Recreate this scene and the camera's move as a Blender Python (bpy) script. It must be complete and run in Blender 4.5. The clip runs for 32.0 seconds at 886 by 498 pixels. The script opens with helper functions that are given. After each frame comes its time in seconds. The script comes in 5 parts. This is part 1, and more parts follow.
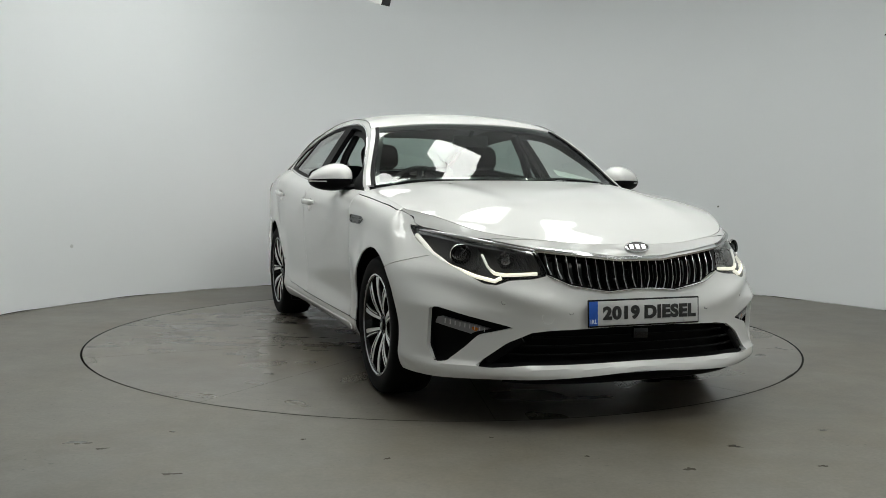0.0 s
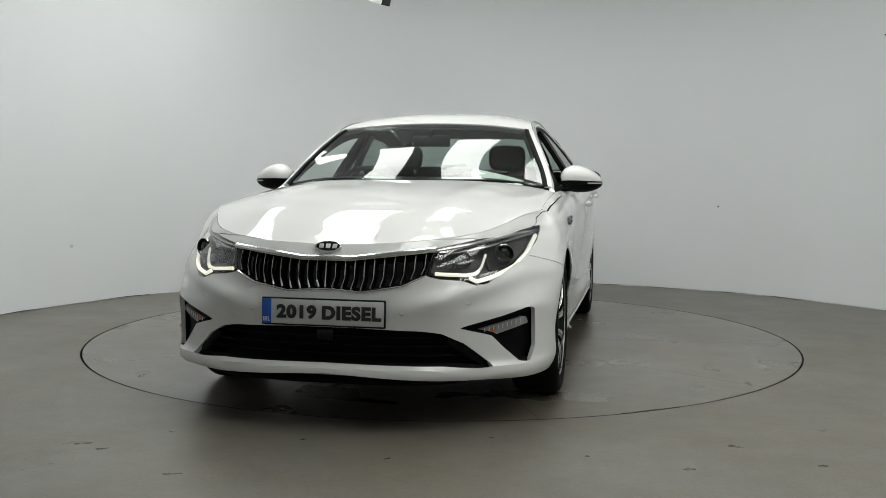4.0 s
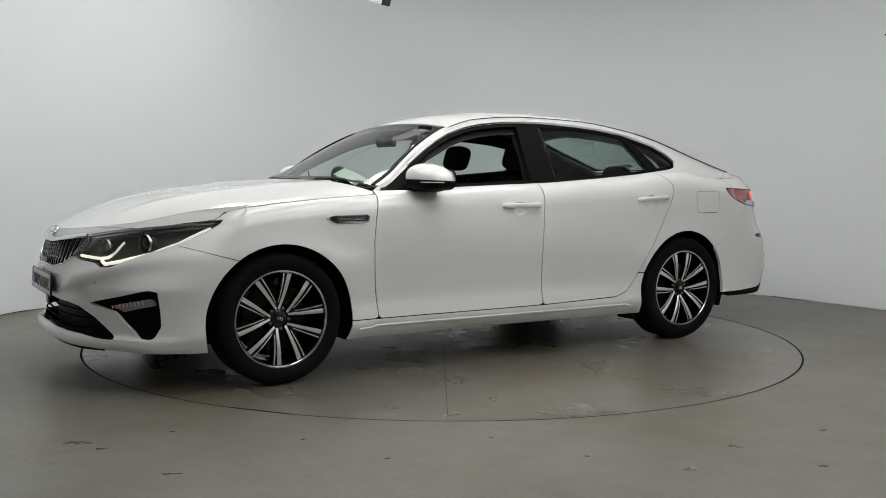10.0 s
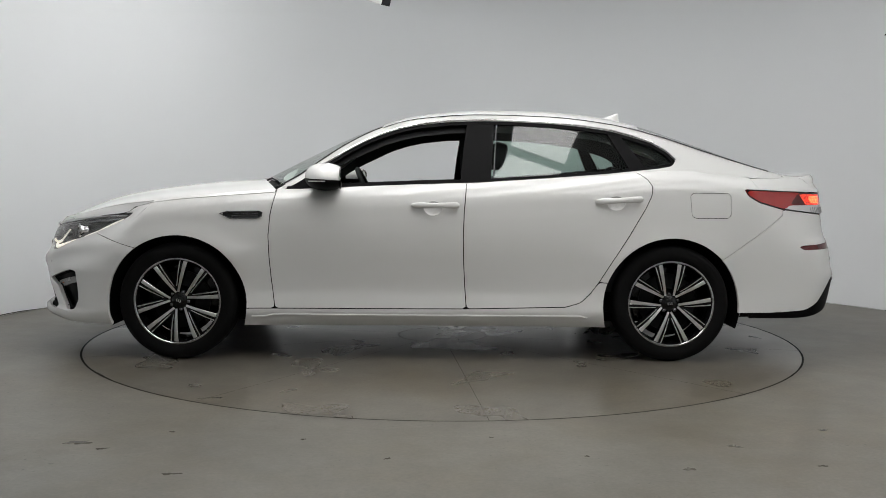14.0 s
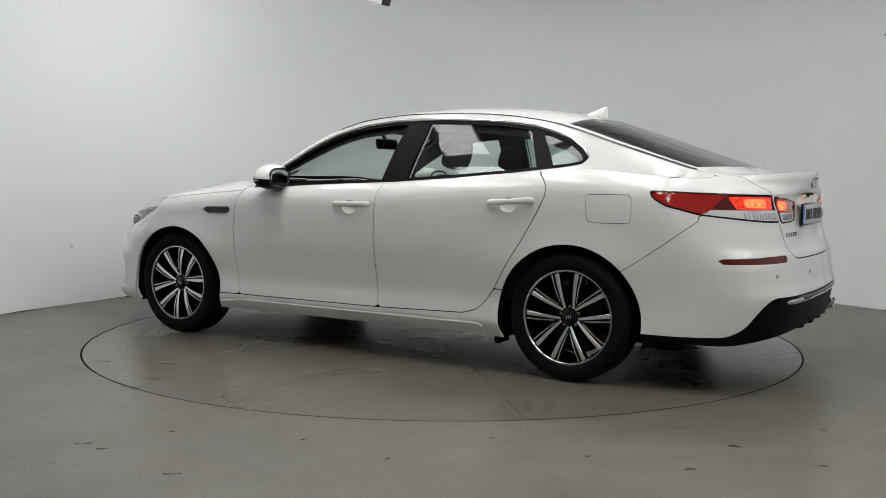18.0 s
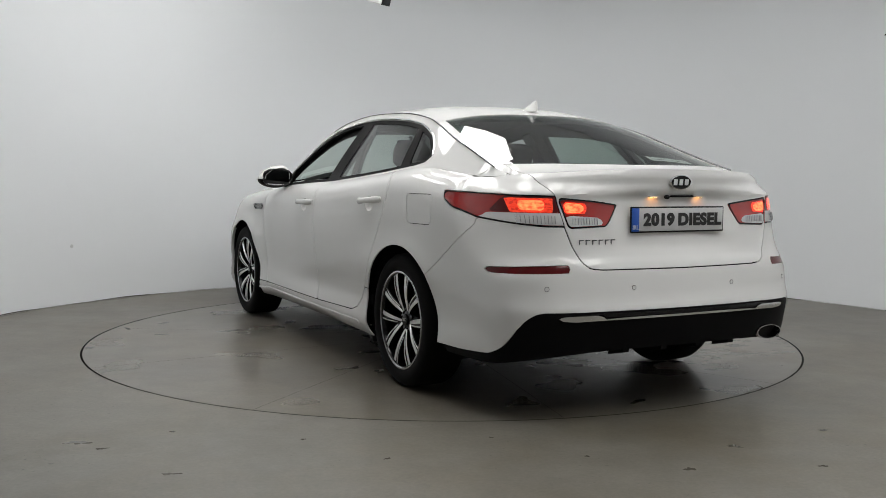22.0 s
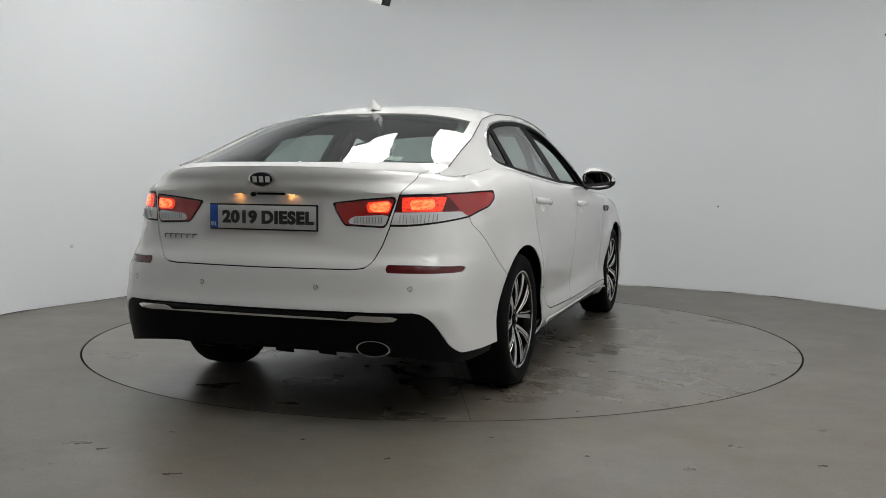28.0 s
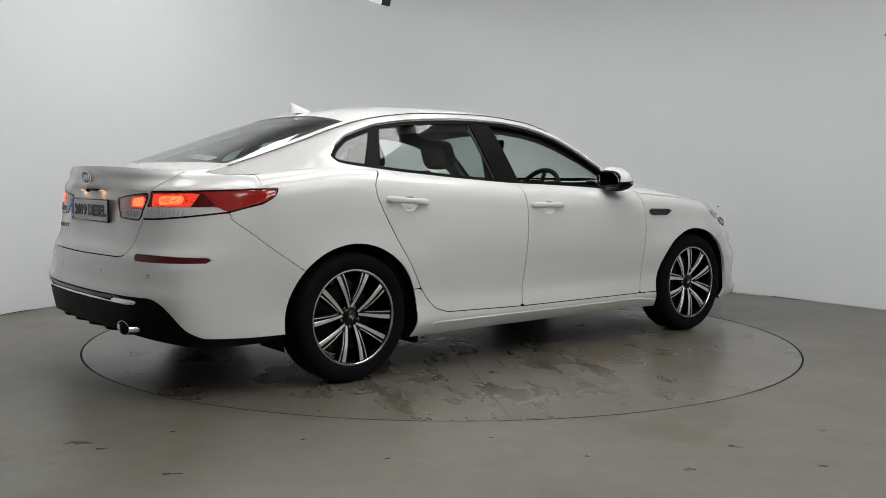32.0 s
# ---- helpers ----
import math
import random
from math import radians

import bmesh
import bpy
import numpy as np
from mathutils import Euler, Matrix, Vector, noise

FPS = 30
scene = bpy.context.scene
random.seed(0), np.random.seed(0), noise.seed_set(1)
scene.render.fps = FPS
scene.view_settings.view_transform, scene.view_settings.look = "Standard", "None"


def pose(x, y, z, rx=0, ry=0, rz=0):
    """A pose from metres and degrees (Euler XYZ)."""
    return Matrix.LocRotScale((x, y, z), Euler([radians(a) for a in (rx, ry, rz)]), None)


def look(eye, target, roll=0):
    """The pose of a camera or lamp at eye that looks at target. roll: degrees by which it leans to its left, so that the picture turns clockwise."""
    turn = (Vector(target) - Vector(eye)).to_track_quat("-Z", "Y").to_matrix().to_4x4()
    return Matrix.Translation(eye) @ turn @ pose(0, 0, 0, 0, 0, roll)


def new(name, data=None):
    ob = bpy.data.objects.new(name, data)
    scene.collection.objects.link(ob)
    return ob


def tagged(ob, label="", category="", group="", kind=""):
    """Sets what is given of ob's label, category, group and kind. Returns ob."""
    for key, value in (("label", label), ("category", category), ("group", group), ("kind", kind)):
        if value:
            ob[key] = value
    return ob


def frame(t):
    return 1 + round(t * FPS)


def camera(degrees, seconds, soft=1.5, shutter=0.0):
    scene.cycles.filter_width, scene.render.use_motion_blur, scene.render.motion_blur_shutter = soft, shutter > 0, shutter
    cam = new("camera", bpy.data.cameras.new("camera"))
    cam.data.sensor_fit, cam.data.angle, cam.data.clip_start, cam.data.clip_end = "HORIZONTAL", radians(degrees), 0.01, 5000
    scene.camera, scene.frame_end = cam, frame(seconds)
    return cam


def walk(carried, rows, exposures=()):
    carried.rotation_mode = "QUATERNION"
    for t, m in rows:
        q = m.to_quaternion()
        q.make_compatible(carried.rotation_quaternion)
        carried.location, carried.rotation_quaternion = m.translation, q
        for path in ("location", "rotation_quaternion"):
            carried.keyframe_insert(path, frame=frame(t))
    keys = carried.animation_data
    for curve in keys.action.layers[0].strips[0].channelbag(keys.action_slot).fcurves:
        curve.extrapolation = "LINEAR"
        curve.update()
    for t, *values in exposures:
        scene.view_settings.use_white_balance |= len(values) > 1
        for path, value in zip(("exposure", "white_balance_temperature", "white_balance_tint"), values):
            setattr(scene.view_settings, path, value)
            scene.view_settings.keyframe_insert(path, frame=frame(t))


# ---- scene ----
# ---- camera ----
cam = camera(50.02, 32.0, soft=.8)
EYE = Vector((0.0, -6.2632, 1.0473))
AIM = EYE + Vector((0.00015, 0.99712, -0.07579))
walk(cam, [(0.0, look(EYE, AIM, 0.4385)), (32.0, look(EYE, AIM, 0.4385))],
     [(0.0, 0.0, 6500, 4.0), (3.0, 0.0, 6500, 4.5), (6.0, 0.0, 6500, 6.0), (9.0, 0.0, 6500, 7.5), (13.0, 0.0, 6500, 10.0), (32.0, 0.0, 6500, 10.0)])

# ---- light ----
world = bpy.data.worlds.new("world")
scene.world = world
world.use_nodes = True
world.node_tree.nodes["Background"].inputs[0].default_value = (.5, .55, .6, 1)
world.node_tree.nodes["Background"].inputs[1].default_value = 0.05
scene.view_settings.exposure = 0.0
PANEL_GLOW = 6.55


# ---- materials ----
def mat(name, colour, rough=.5, metal=0.0, coat=0.0, emit=None, power=0.0, bump=0.0, scale=200.0, vary=0.0, vscale=3.0, spec=.5):
    m = bpy.data.materials.new(name)
    m.use_nodes = True
    nt = m.node_tree
    b = nt.nodes["Principled BSDF"]
    b.inputs["Base Color"].default_value = (*colour, 1)
    b.inputs["Roughness"].default_value = rough
    b.inputs["Metallic"].default_value = metal
    b.inputs["Coat Weight"].default_value = coat
    b.inputs["Coat Roughness"].default_value = .03
    b.inputs["Specular IOR Level"].default_value = spec
    if emit:
        b.inputs["Emission Color"].default_value = (*emit, 1)
        b.inputs["Emission Strength"].default_value = power
    if bump or vary:
        co = nt.nodes.new("ShaderNodeTexCoord")
    if bump:
        n = nt.nodes.new("ShaderNodeTexNoise")
        n.inputs["Scale"].default_value, n.inputs["Detail"].default_value = scale, 3
        nt.links.new(co.outputs["Object"], n.inputs["Vector"])
        k = nt.nodes.new("ShaderNodeBump")
        k.inputs["Strength"].default_value, k.inputs["Distance"].default_value = bump, .001
        nt.links.new(n.outputs["Fac"], k.inputs["Height"])
        nt.links.new(k.outputs["Normal"], b.inputs["Normal"])
    if vary:
        n = nt.nodes.new("ShaderNodeTexNoise")
        n.inputs["Scale"].default_value, n.inputs["Detail"].default_value = vscale, 6
        nt.links.new(co.outputs["Object"], n.inputs["Vector"])
        mx = nt.nodes.new("ShaderNodeMix")
        mx.data_type = "RGBA"
        mx.inputs[6].default_value = (*[c * (1 - vary) for c in colour], 1)
        mx.inputs[7].default_value = (*[min(1, c * (1 + vary)) for c in colour], 1)
        nt.links.new(n.outputs["Fac"], mx.inputs[0])
        nt.links.new(mx.outputs[2], b.inputs["Base Color"])
        r = nt.nodes.new("ShaderNodeMapRange")
        r.inputs["To Min"].default_value, r.inputs["To Max"].default_value = rough * .85, min(1, rough * 1.15)
        nt.links.new(n.outputs["Fac"], r.inputs["Value"])
        nt.links.new(r.outputs[0], b.inputs["Roughness"])
    return m


def glass(name, tint, ior=1.5):
    m = bpy.data.materials.new(name)
    m.use_nodes = True
    nt = m.node_tree
    nt.nodes.clear()
    out = nt.nodes.new("ShaderNodeOutputMaterial")
    mix = nt.nodes.new("ShaderNodeMixShader")
    tr = nt.nodes.new("ShaderNodeBsdfTransparent")
    gl = nt.nodes.new("ShaderNodeBsdfGlossy")
    fr = nt.nodes.new("ShaderNodeLayerWeight")
    pw, sc = nt.nodes.new("ShaderNodeMath"), nt.nodes.new("ShaderNodeMath")
    tr.inputs[0].default_value = (*tint, 1)
    gl.inputs["Roughness"].default_value = 0.0
    fr.inputs["Blend"].default_value = .5
    pw.operation, pw.inputs[1].default_value = "POWER", 4.0
    r0 = ((ior - 1) / (ior + 1)) ** 2 * 1.4
    sc.operation, sc.inputs[1].default_value, sc.inputs[2].default_value = "MULTIPLY_ADD", 1 - r0, r0
    nt.links.new(fr.outputs["Facing"], pw.inputs[0])
    nt.links.new(pw.outputs[0], sc.inputs[0])
    nt.links.new(sc.outputs[0], mix.inputs[0])
    nt.links.new(tr.outputs[0], mix.inputs[1])
    nt.links.new(gl.outputs[0], mix.inputs[2])
    nt.links.new(mix.outputs[0], out.inputs[0])
    return m


def concrete(name, seed, rough, damp=None):
    """Grey painted concrete, worn, with darker drag marks and dry stains."""
    m = bpy.data.materials.new(name)
    m.use_nodes = True
    nt = m.node_tree
    b = nt.nodes["Principled BSDF"]
    L = nt.links.new
    b.inputs["Specular IOR Level"].default_value = .95
    co = nt.nodes.new("ShaderNodeTexCoord")
    mp = nt.nodes.new("ShaderNodeMapping")
    mp.inputs["Location"].default_value = (seed * 7.3, seed * 3.1, 0)
    L(co.outputs["Object"], mp.inputs["Vector"])

    def noise_of(scale, detail, rough=.55, stretch=None):
        n = nt.nodes.new("ShaderNodeTexNoise")
        n.inputs["Scale"].default_value, n.inputs["Detail"].default_value, n.inputs["Roughness"].default_value = scale, detail, rough
        src = mp.outputs[0]
        if stretch:
            q = nt.nodes.new("ShaderNodeMapping")
            q.inputs["Scale"].default_value = stretch
            L(src, q.inputs["Vector"])
            src = q.outputs[0]
        L(src, n.inputs["Vector"])
        return n.outputs["Fac"]

    def ramp(src, stops):
        r = nt.nodes.new("ShaderNodeValToRGB")
        while len(r.color_ramp.elements) < len(stops):
            r.color_ramp.elements.new(.5)
        for e, (p, c) in zip(r.color_ramp.elements, stops):
            e.position, e.color = p, (*c, 1) if hasattr(c, "__len__") else (c, c, c, 1)
        L(src, r.inputs[0])
        return r.outputs[0]

    def mult(a, c, f=1.0):
        x = nt.nodes.new("ShaderNodeMix")
        x.data_type, x.blend_type = "RGBA", "MULTIPLY"
        x.inputs[0].default_value = f
        L(a, x.inputs[6])
        L(c, x.inputs[7])
        return x.outputs[2]

    big = ramp(noise_of(.8, 3), ((.3, (.118, .108, .089)), (.5, (.137, .126, .104)), (.72, (.156, .144, .122))))
    drag = ramp(noise_of(1.6, 3, .5, (.5, 2.4, 1)), ((.30, .92), (.60, 1.0)))
    fine = ramp(noise_of(60, 4), ((.3, .84), (.7, 1.10)))
    speck = ramp(noise_of(42, 3, .6), ((.30, .35), (.36, 1.0)))
    patch = ramp(noise_of(1.5, 4), ((.47, 0.0), (.60, 1.0)))
    tan = ramp(noise_of(1.1, 5, .65), ((.44, (1.0, 1.0, 1.0)), (.62, (.93, .88, .79))))
    mid = ramp(noise_of(7, 6, .7), ((.3, .80), (.7, 1.14)))
    c = mult(mult(mult(mult(big, drag, .8), fine), mid), tan)
    x = nt.nodes.new("ShaderNodeMix")
    x.data_type, x.blend_type = "RGBA", "MULTIPLY"
    L(patch, x.inputs[0])
    L(c, x.inputs[6])
    L(speck, x.inputs[7])
    col, r = x.outputs[2], ramp(noise_of(2.0, 2), ((.3, rough - .03), (.7, rough + .03)))
    if damp:
        # drying water round one spot of the floor
        far = nt.nodes.new("ShaderNodeVectorMath")
        far.operation, far.inputs[1].default_value = "DISTANCE", damp[0]
        L(co.outputs["Object"], far.inputs[0])
        near = nt.nodes.new("ShaderNodeMapRange")
        near.inputs["From Min"].default_value, near.inputs["From Max"].default_value = damp[1] * .45, damp[1]
        near.inputs["To Min"].default_value, near.inputs["To Max"].default_value = 1, 0
        L(far.outputs["Value"], near.inputs["Value"])
        wet = nt.nodes.new("ShaderNodeMath")
        wet.operation = "MULTIPLY"
        L(near.outputs[0], wet.inputs[0])
        L(ramp(noise_of(2.6, 6, .62, (1.0, 2.2, 1)), ((.54, 0.0), (.60, 1.0))), wet.inputs[1])
        for k, (src, low) in enumerate(((col, .70), (r, .62))):
            d = nt.nodes.new("ShaderNodeMix")
            d.data_type, d.blend_type = "RGBA", "MULTIPLY"
            d.inputs[7].default_value = (low, low * .98, low * .93, 1) if k == 0 else (low, low, low, 1)
            L(wet.outputs[0], d.inputs[0])
            L(src, d.inputs[6])
            col, r = (d.outputs[2], r) if k == 0 else (col, d.outputs[2])
    L(col, b.inputs["Base Color"])
    L(r, b.inputs["Roughness"])
    k = nt.nodes.new("ShaderNodeBump")
    k.inputs["Strength"].default_value, k.inputs["Distance"].default_value = .12, .002
    L(noise_of(35, 3), k.inputs["Height"])
    L(k.outputs[0], b.inputs["Normal"])
    return m


PAINT = mat("white_paint", (.69, .69, .68), .5, coat=1.0, spec=.05)
BLACK = mat("black_plastic", (.0045, .0045, .005), .5, bump=.15, scale=600, spec=.06)
GLOSS_BLACK = mat("gloss_black", (.004, .004, .0045), .16, spec=.35)
CHROME = mat("chrome", (.75, .75, .76), .12, metal=1.0)
DARK_CHROME = mat("dark_chrome", (.16, .16, .17), .25, metal=1.0)
MACHINED = mat("machined_alloy", (.78, .78, .78), .3, metal=1.0, bump=.1, scale=400)
RUBBER = mat("tyre_rubber", (.004, .004, .0042), .8, bump=.3, scale=300, spec=.12)
DARK = mat("dark_underbody", (.006, .006, .0065), .9, bump=.3, scale=90, spec=.1)
CLOTH = mat("dark_seat_cloth", (.014, .014, .015), .9, bump=.4, scale=900, spec=.2)
TRIM = mat("dark_cabin_trim", (.012, .012, .013), .65, bump=.2, scale=500, spec=.25)
LINER = mat("grey_headliner", (.20, .20, .19), .9, bump=.2, scale=500)
PLATE = mat("grey_plate", (.50, .50, .50), .35, vary=.05, vscale=20)
INK = mat("black_ink", (.012, .012, .012), .5)
BLUE = mat("plate_blue", (.01, .08, .40), .4)
SILVER_INK = mat("pale_ink", (.55, .6, .7), .4)
PAPER = mat("white_paper", (.8, .82, .8), .6)
RED = mat("red_lens", (.33, .010, .008), .10, coat=.8)
RED_DARK = mat("dark_red_lens", (.085, .005, .006), .2)
RED_GLOW = mat("lit_red_lens", (.5, .02, .012), .15, coat=.6, emit=(1, .06, .02), power=1.6)
HOT_GLOW = mat("lit_bulb", (.8, .1, .05), .2, emit=(1, .085, .025), power=3.0)
def facets(m, lo, hi, scale):
    """Lens facets: the glow broken into uneven bands."""
    nt = m.node_tree
    co, mp, v, r = nt.nodes.new("ShaderNodeTexCoord"), nt.nodes.new("ShaderNodeMapping"), nt.nodes.new("ShaderNodeTexNoise"), nt.nodes.new("ShaderNodeMapRange")
    mp.inputs["Scale"].default_value = (1, 1, 2.2)
    v.inputs["Scale"].default_value, v.inputs["Detail"].default_value = scale, 1
    r.inputs["From Min"].default_value, r.inputs["From Max"].default_value = .32, .68
    r.inputs["To Min"].default_value, r.inputs["To Max"].default_value = lo, hi
    nt.links.new(co.outputs["Object"], mp.inputs["Vector"])
    nt.links.new(mp.outputs[0], v.inputs["Vector"])
    nt.links.new(v.outputs["Fac"], r.inputs["Value"])
    nt.links.new(r.outputs[0], nt.nodes["Principled BSDF"].inputs["Emission Strength"])


facets(RED_GLOW, .25, 1.0, 60)
facets(HOT_GLOW, .7, 5.0, 48)
CLEAR_LENS = mat("clear_ribbed_lens", (.58, .58, .58), .15, bump=1.0, scale=120)
FOG_LENS = mat("fog_lens", (.26, .26, .265), .2, bump=.5, scale=90)
ORANGE = mat("amber_lens", (.55, .16, .03), .2)
DRL = mat("daylight_strip", (.8, .8, .74), .2, emit=(1, .94, .76), power=.85)
DRL_SOFT = mat("daylight_guide", (.75, .75, .73), .2, emit=(1, .96, .84), power=.45)
LAMP_SHELL = mat("grey_lamp_housing", (.075, .075, .077), .3, spec=.4)
SLAT_CHROME = mat("slat_chrome", (.42, .42, .43), .2, metal=1.0)
WARM = mat("plate_lamp_glass", (.9, .6, .3), .3, emit=(1, .42, .11), power=14.0)
WINDOW = glass("green_tinted_glass", (.62, .72, .68))
SCREEN = glass("windscreen_glass", (.70, .78, .74))
LENS = glass("clear_lamp_cover", (.92, .92, .92))
MIRROR = mat("mirror_glass", (.8, .8, .8), .02, metal=1.0)
WALL = mat("white_wall_paint", (.83, .853, .873), .6, bump=.12, scale=40, vary=.012, vscale=1.2)
CEIL = mat("pale_ceiling", (.80, .81, .82), .8, bump=.1, scale=60)
GROUT = mat("dark_gap", (.006, .006, .005), .9)
FLOOR = concrete("grey_floor_paint", 0, .40)
DISC = concrete("grey_turntable_paint", 1, .29, ((-1.25, .25, 0), 1.15))
STAIN = mat("damp_stain", (.108, .099, .083), .26, vary=.15, vscale=9)
SCUFF = mat("grey_scuff", (.62, .63, .63), .6)
CRACK = mat("crack", (.055, .052, .045), .8)
PANEL_ON = mat("lit_diffuser", (.9, .9, .9), .5, emit=(1, .99, .97), power=PANEL_GLOW)
HOUSING = mat("white_lamp_housing", (.7, .7, .7), .5)

# ---- car body surfaces ----
def spl(xs, ys, q):
    """Smooth curve through the knots (monotone cubic)."""
    xs, ys = np.asarray(xs, float), np.asarray(ys, float)
    if xs[0] > xs[-1]:
        xs, ys = xs[::-1], ys[::-1]
    q = np.clip(np.asarray(q, float), xs[0], xs[-1])
    h = np.diff(xs)
    d = np.diff(ys) / h
    m = np.zeros(len(xs))
    m[0], m[-1] = d[0], d[-1]
    for i in range(1, len(xs) - 1):
        if d[i - 1] * d[i] > 0:
            w1, w2 = 2 * h[i] + h[i - 1], h[i] + 2 * h[i - 1]
            m[i] = (w1 + w2) / (w1 / d[i - 1] + w2 / d[i])
    k = np.clip(np.searchsorted(xs, q, side="right") - 1, 0, len(h) - 1)
    t = (q - xs[k]) / h[k]
    return ((1 + 2 * t) * (1 - t) ** 2 * ys[k] + t * (1 - t) ** 2 * h[k] * m[k]
            + t * t * (3 - 2 * t) * ys[k + 1] + t * t * (t - 1) * h[k] * m[k + 1])


def nose_x(z):
    return spl((.18, .205, .222, .235, .264, .274, .285, .31, .40, .50, .60, .68, .76, .82, .88), (2.30, 2.342, 2.366, 2.372, 2.370, 2.354, 2.347, 2.346, 2.350, 2.358, 2.35, 2.335, 2.295, 2.24, 2.15), z)


def tail_x(z):
    return spl((.20, .30, .40, .475, .49, .51, .55, .60, .65, .685, .708, .76, .86, .95, .967, .985, 1.03, 1.06, 1.09),
               (-2.42, -2.462, -2.484, -2.495, -2.495, -2.489, -2.479, -2.472, -2.464, -2.453, -2.439, -2.426, -2.413, -2.401, -2.403, -2.413, -2.422, -2.429, -2.427), z)


def plate_hollow(y, z):
    """The shallow recess of the boot lid round the plate."""
    a = np.clip((.40 - np.abs(y)) / .12, 0, 1)
    b = np.clip((z - .70) / .05, 0, 1) * np.clip((.995 - z) / .03, 0, 1)
    return .012 * a * a * (3 - 2 * a) * b


def nose_dx(y, z):
    k = np.clip((z - .5) / .3, 0, 1)
    a = spl((0, .2, .32, .45, .545, .62, .69, .745, .787, .83, .86), (0, -.008, -.022, -.057, -.107, -.16, -.213, -.258, -.30, -.375, -.47), y)
    b = spl((0, .2, .32, .45, .545, .62, .69, .745, .787, .83, .86), (0, -.015, -.045, -.095, -.155, -.225, -.32, -.42, -.52, -.64, -.76), y)
    # the ridge that rises from the bumper's middle to the wheel arch
    zr = .525 + .13 * np.clip((y - .40) / .42, 0, 1)
    e = np.clip((y - .26) / .24, 0, 1)
    ridge = .026 * np.exp(-((z - zr) / .045) ** 2) * e * e * (3 - 2 * e)
    return a * (1 - k) + b * k + ridge


def tail_dx(y, z):
    k = np.clip((z - .62) / .33, 0, 1)
    a = spl((0, .2, .38, .57, .671, .75, .817, .86, .885), (0, .005, .018, .044, .080, .135, .212, .335, .47), y)
    b = spl((0, .2, .38, .5, .6, .68, .74, .80, .837), (0, .006, .015, .03, .055, .11, .19, .33, .46), y)
    c = spl((0, .2, .38, .5, .6, .7, .76, .80, .837), (0, .012, .038, .065, .11, .205, .305, .41, .52), y)
    q = np.clip((z - .975) / .05, 0, 1)
    b = b * (1 - q) + c * q
    return a * (1 - k) + b * k + plate_hollow(y, z)


def hood_mid(x):
    return spl((.9, 1.03, 1.23, 1.405, 1.579, 1.717, 1.821, 1.923, 2.02, 2.094, 2.2, 2.25, 2.30), (1.038, 1.029, 1.010, .991, .968, .946, .925, .899, .866, .838, .799, .780, .762), x)


def hood_z(x, y):
    a = np.abs(y) / .8
    return hood_mid(x + .20 * a ** 3.2) - (.035 + .02 * np.clip((1.66 - x) / .7, 0, 1.2)) * a ** 3.2


FRONT_Y = (0, .12, .24, .36, .47, .56, .64, .71, .76, .80)
REAR_Y = (.82, .80, .76, .71, .64, .56, .47, .36, .24, .12, 0)
SIDE_X = (1.74, 1.5, 1.4, 1.25, 1.1, .85, .6, .3, 0, -.3, -.6, -.85, -1.1, -1.25, -1.4, -1.55, -1.7, -1.85)


def top_side(x):
    """Height and half width of the upper edge of the body side."""
    z = np.where(x > .83, hood_z(x, .80), spl((.83, .45, 0, -.27, -.7, -1.1, -1.38, -1.55, -1.75, -1.985, -2.11), (.955, .985, 1.0, 1.008, 1.035, 1.068, 1.092, 1.088, 1.066, 1.051, 1.057), x))
    y = spl((1.7, 1.4, .95, .6, 0, -.6, -1.0, -1.4, -1.7, -1.9, -1.985, -2.05, -2.11), (.80, .80, .80, .825, .84, .835, .82, .787, .755, .74, .736, .712, .684), x)
    return z, y


def side_y(x, z):
    zt, yt = top_side(x)
    full = .93 * spl((2, 1.62, 1.4, 1.1, .85, .4, 0, -.4, -.85, -1.1, -1.4, -1.7, -2), (.945, .966, .966, .964, .97, .985, .993, .995, .993, .987, .976, .955, .93), x)
    low = spl((.17, .20, .24, .28, .33, .40, .52, .64, .74, .82), (-.12, -.075, -.038, -.020, -.025, -.032, -.021, -.007, -.001, 0), z)
    # the waist of the doors, between the wheels
    low = low * (.6 + .45 * np.exp(-(x / .95) ** 2))
    h = np.clip(zt - z, 0, 1)
    k = spl((0, .012, .035, .07, .12, .2), (1, .72, .42, .18, .05, 0), h)
    y = (full + low) * (1 - k) + (yt) * k
    for wx in (1.4025, -1.4025):
        r = np.hypot(x - wx, z - .335)
        up = np.clip((.82 - z) / .22, 0, 1)
        y = y + (.030 if wx > 0 else .014) * np.exp(-((r - .38) / .10) ** 2) * up * up * (3 - 2 * up)
    return y


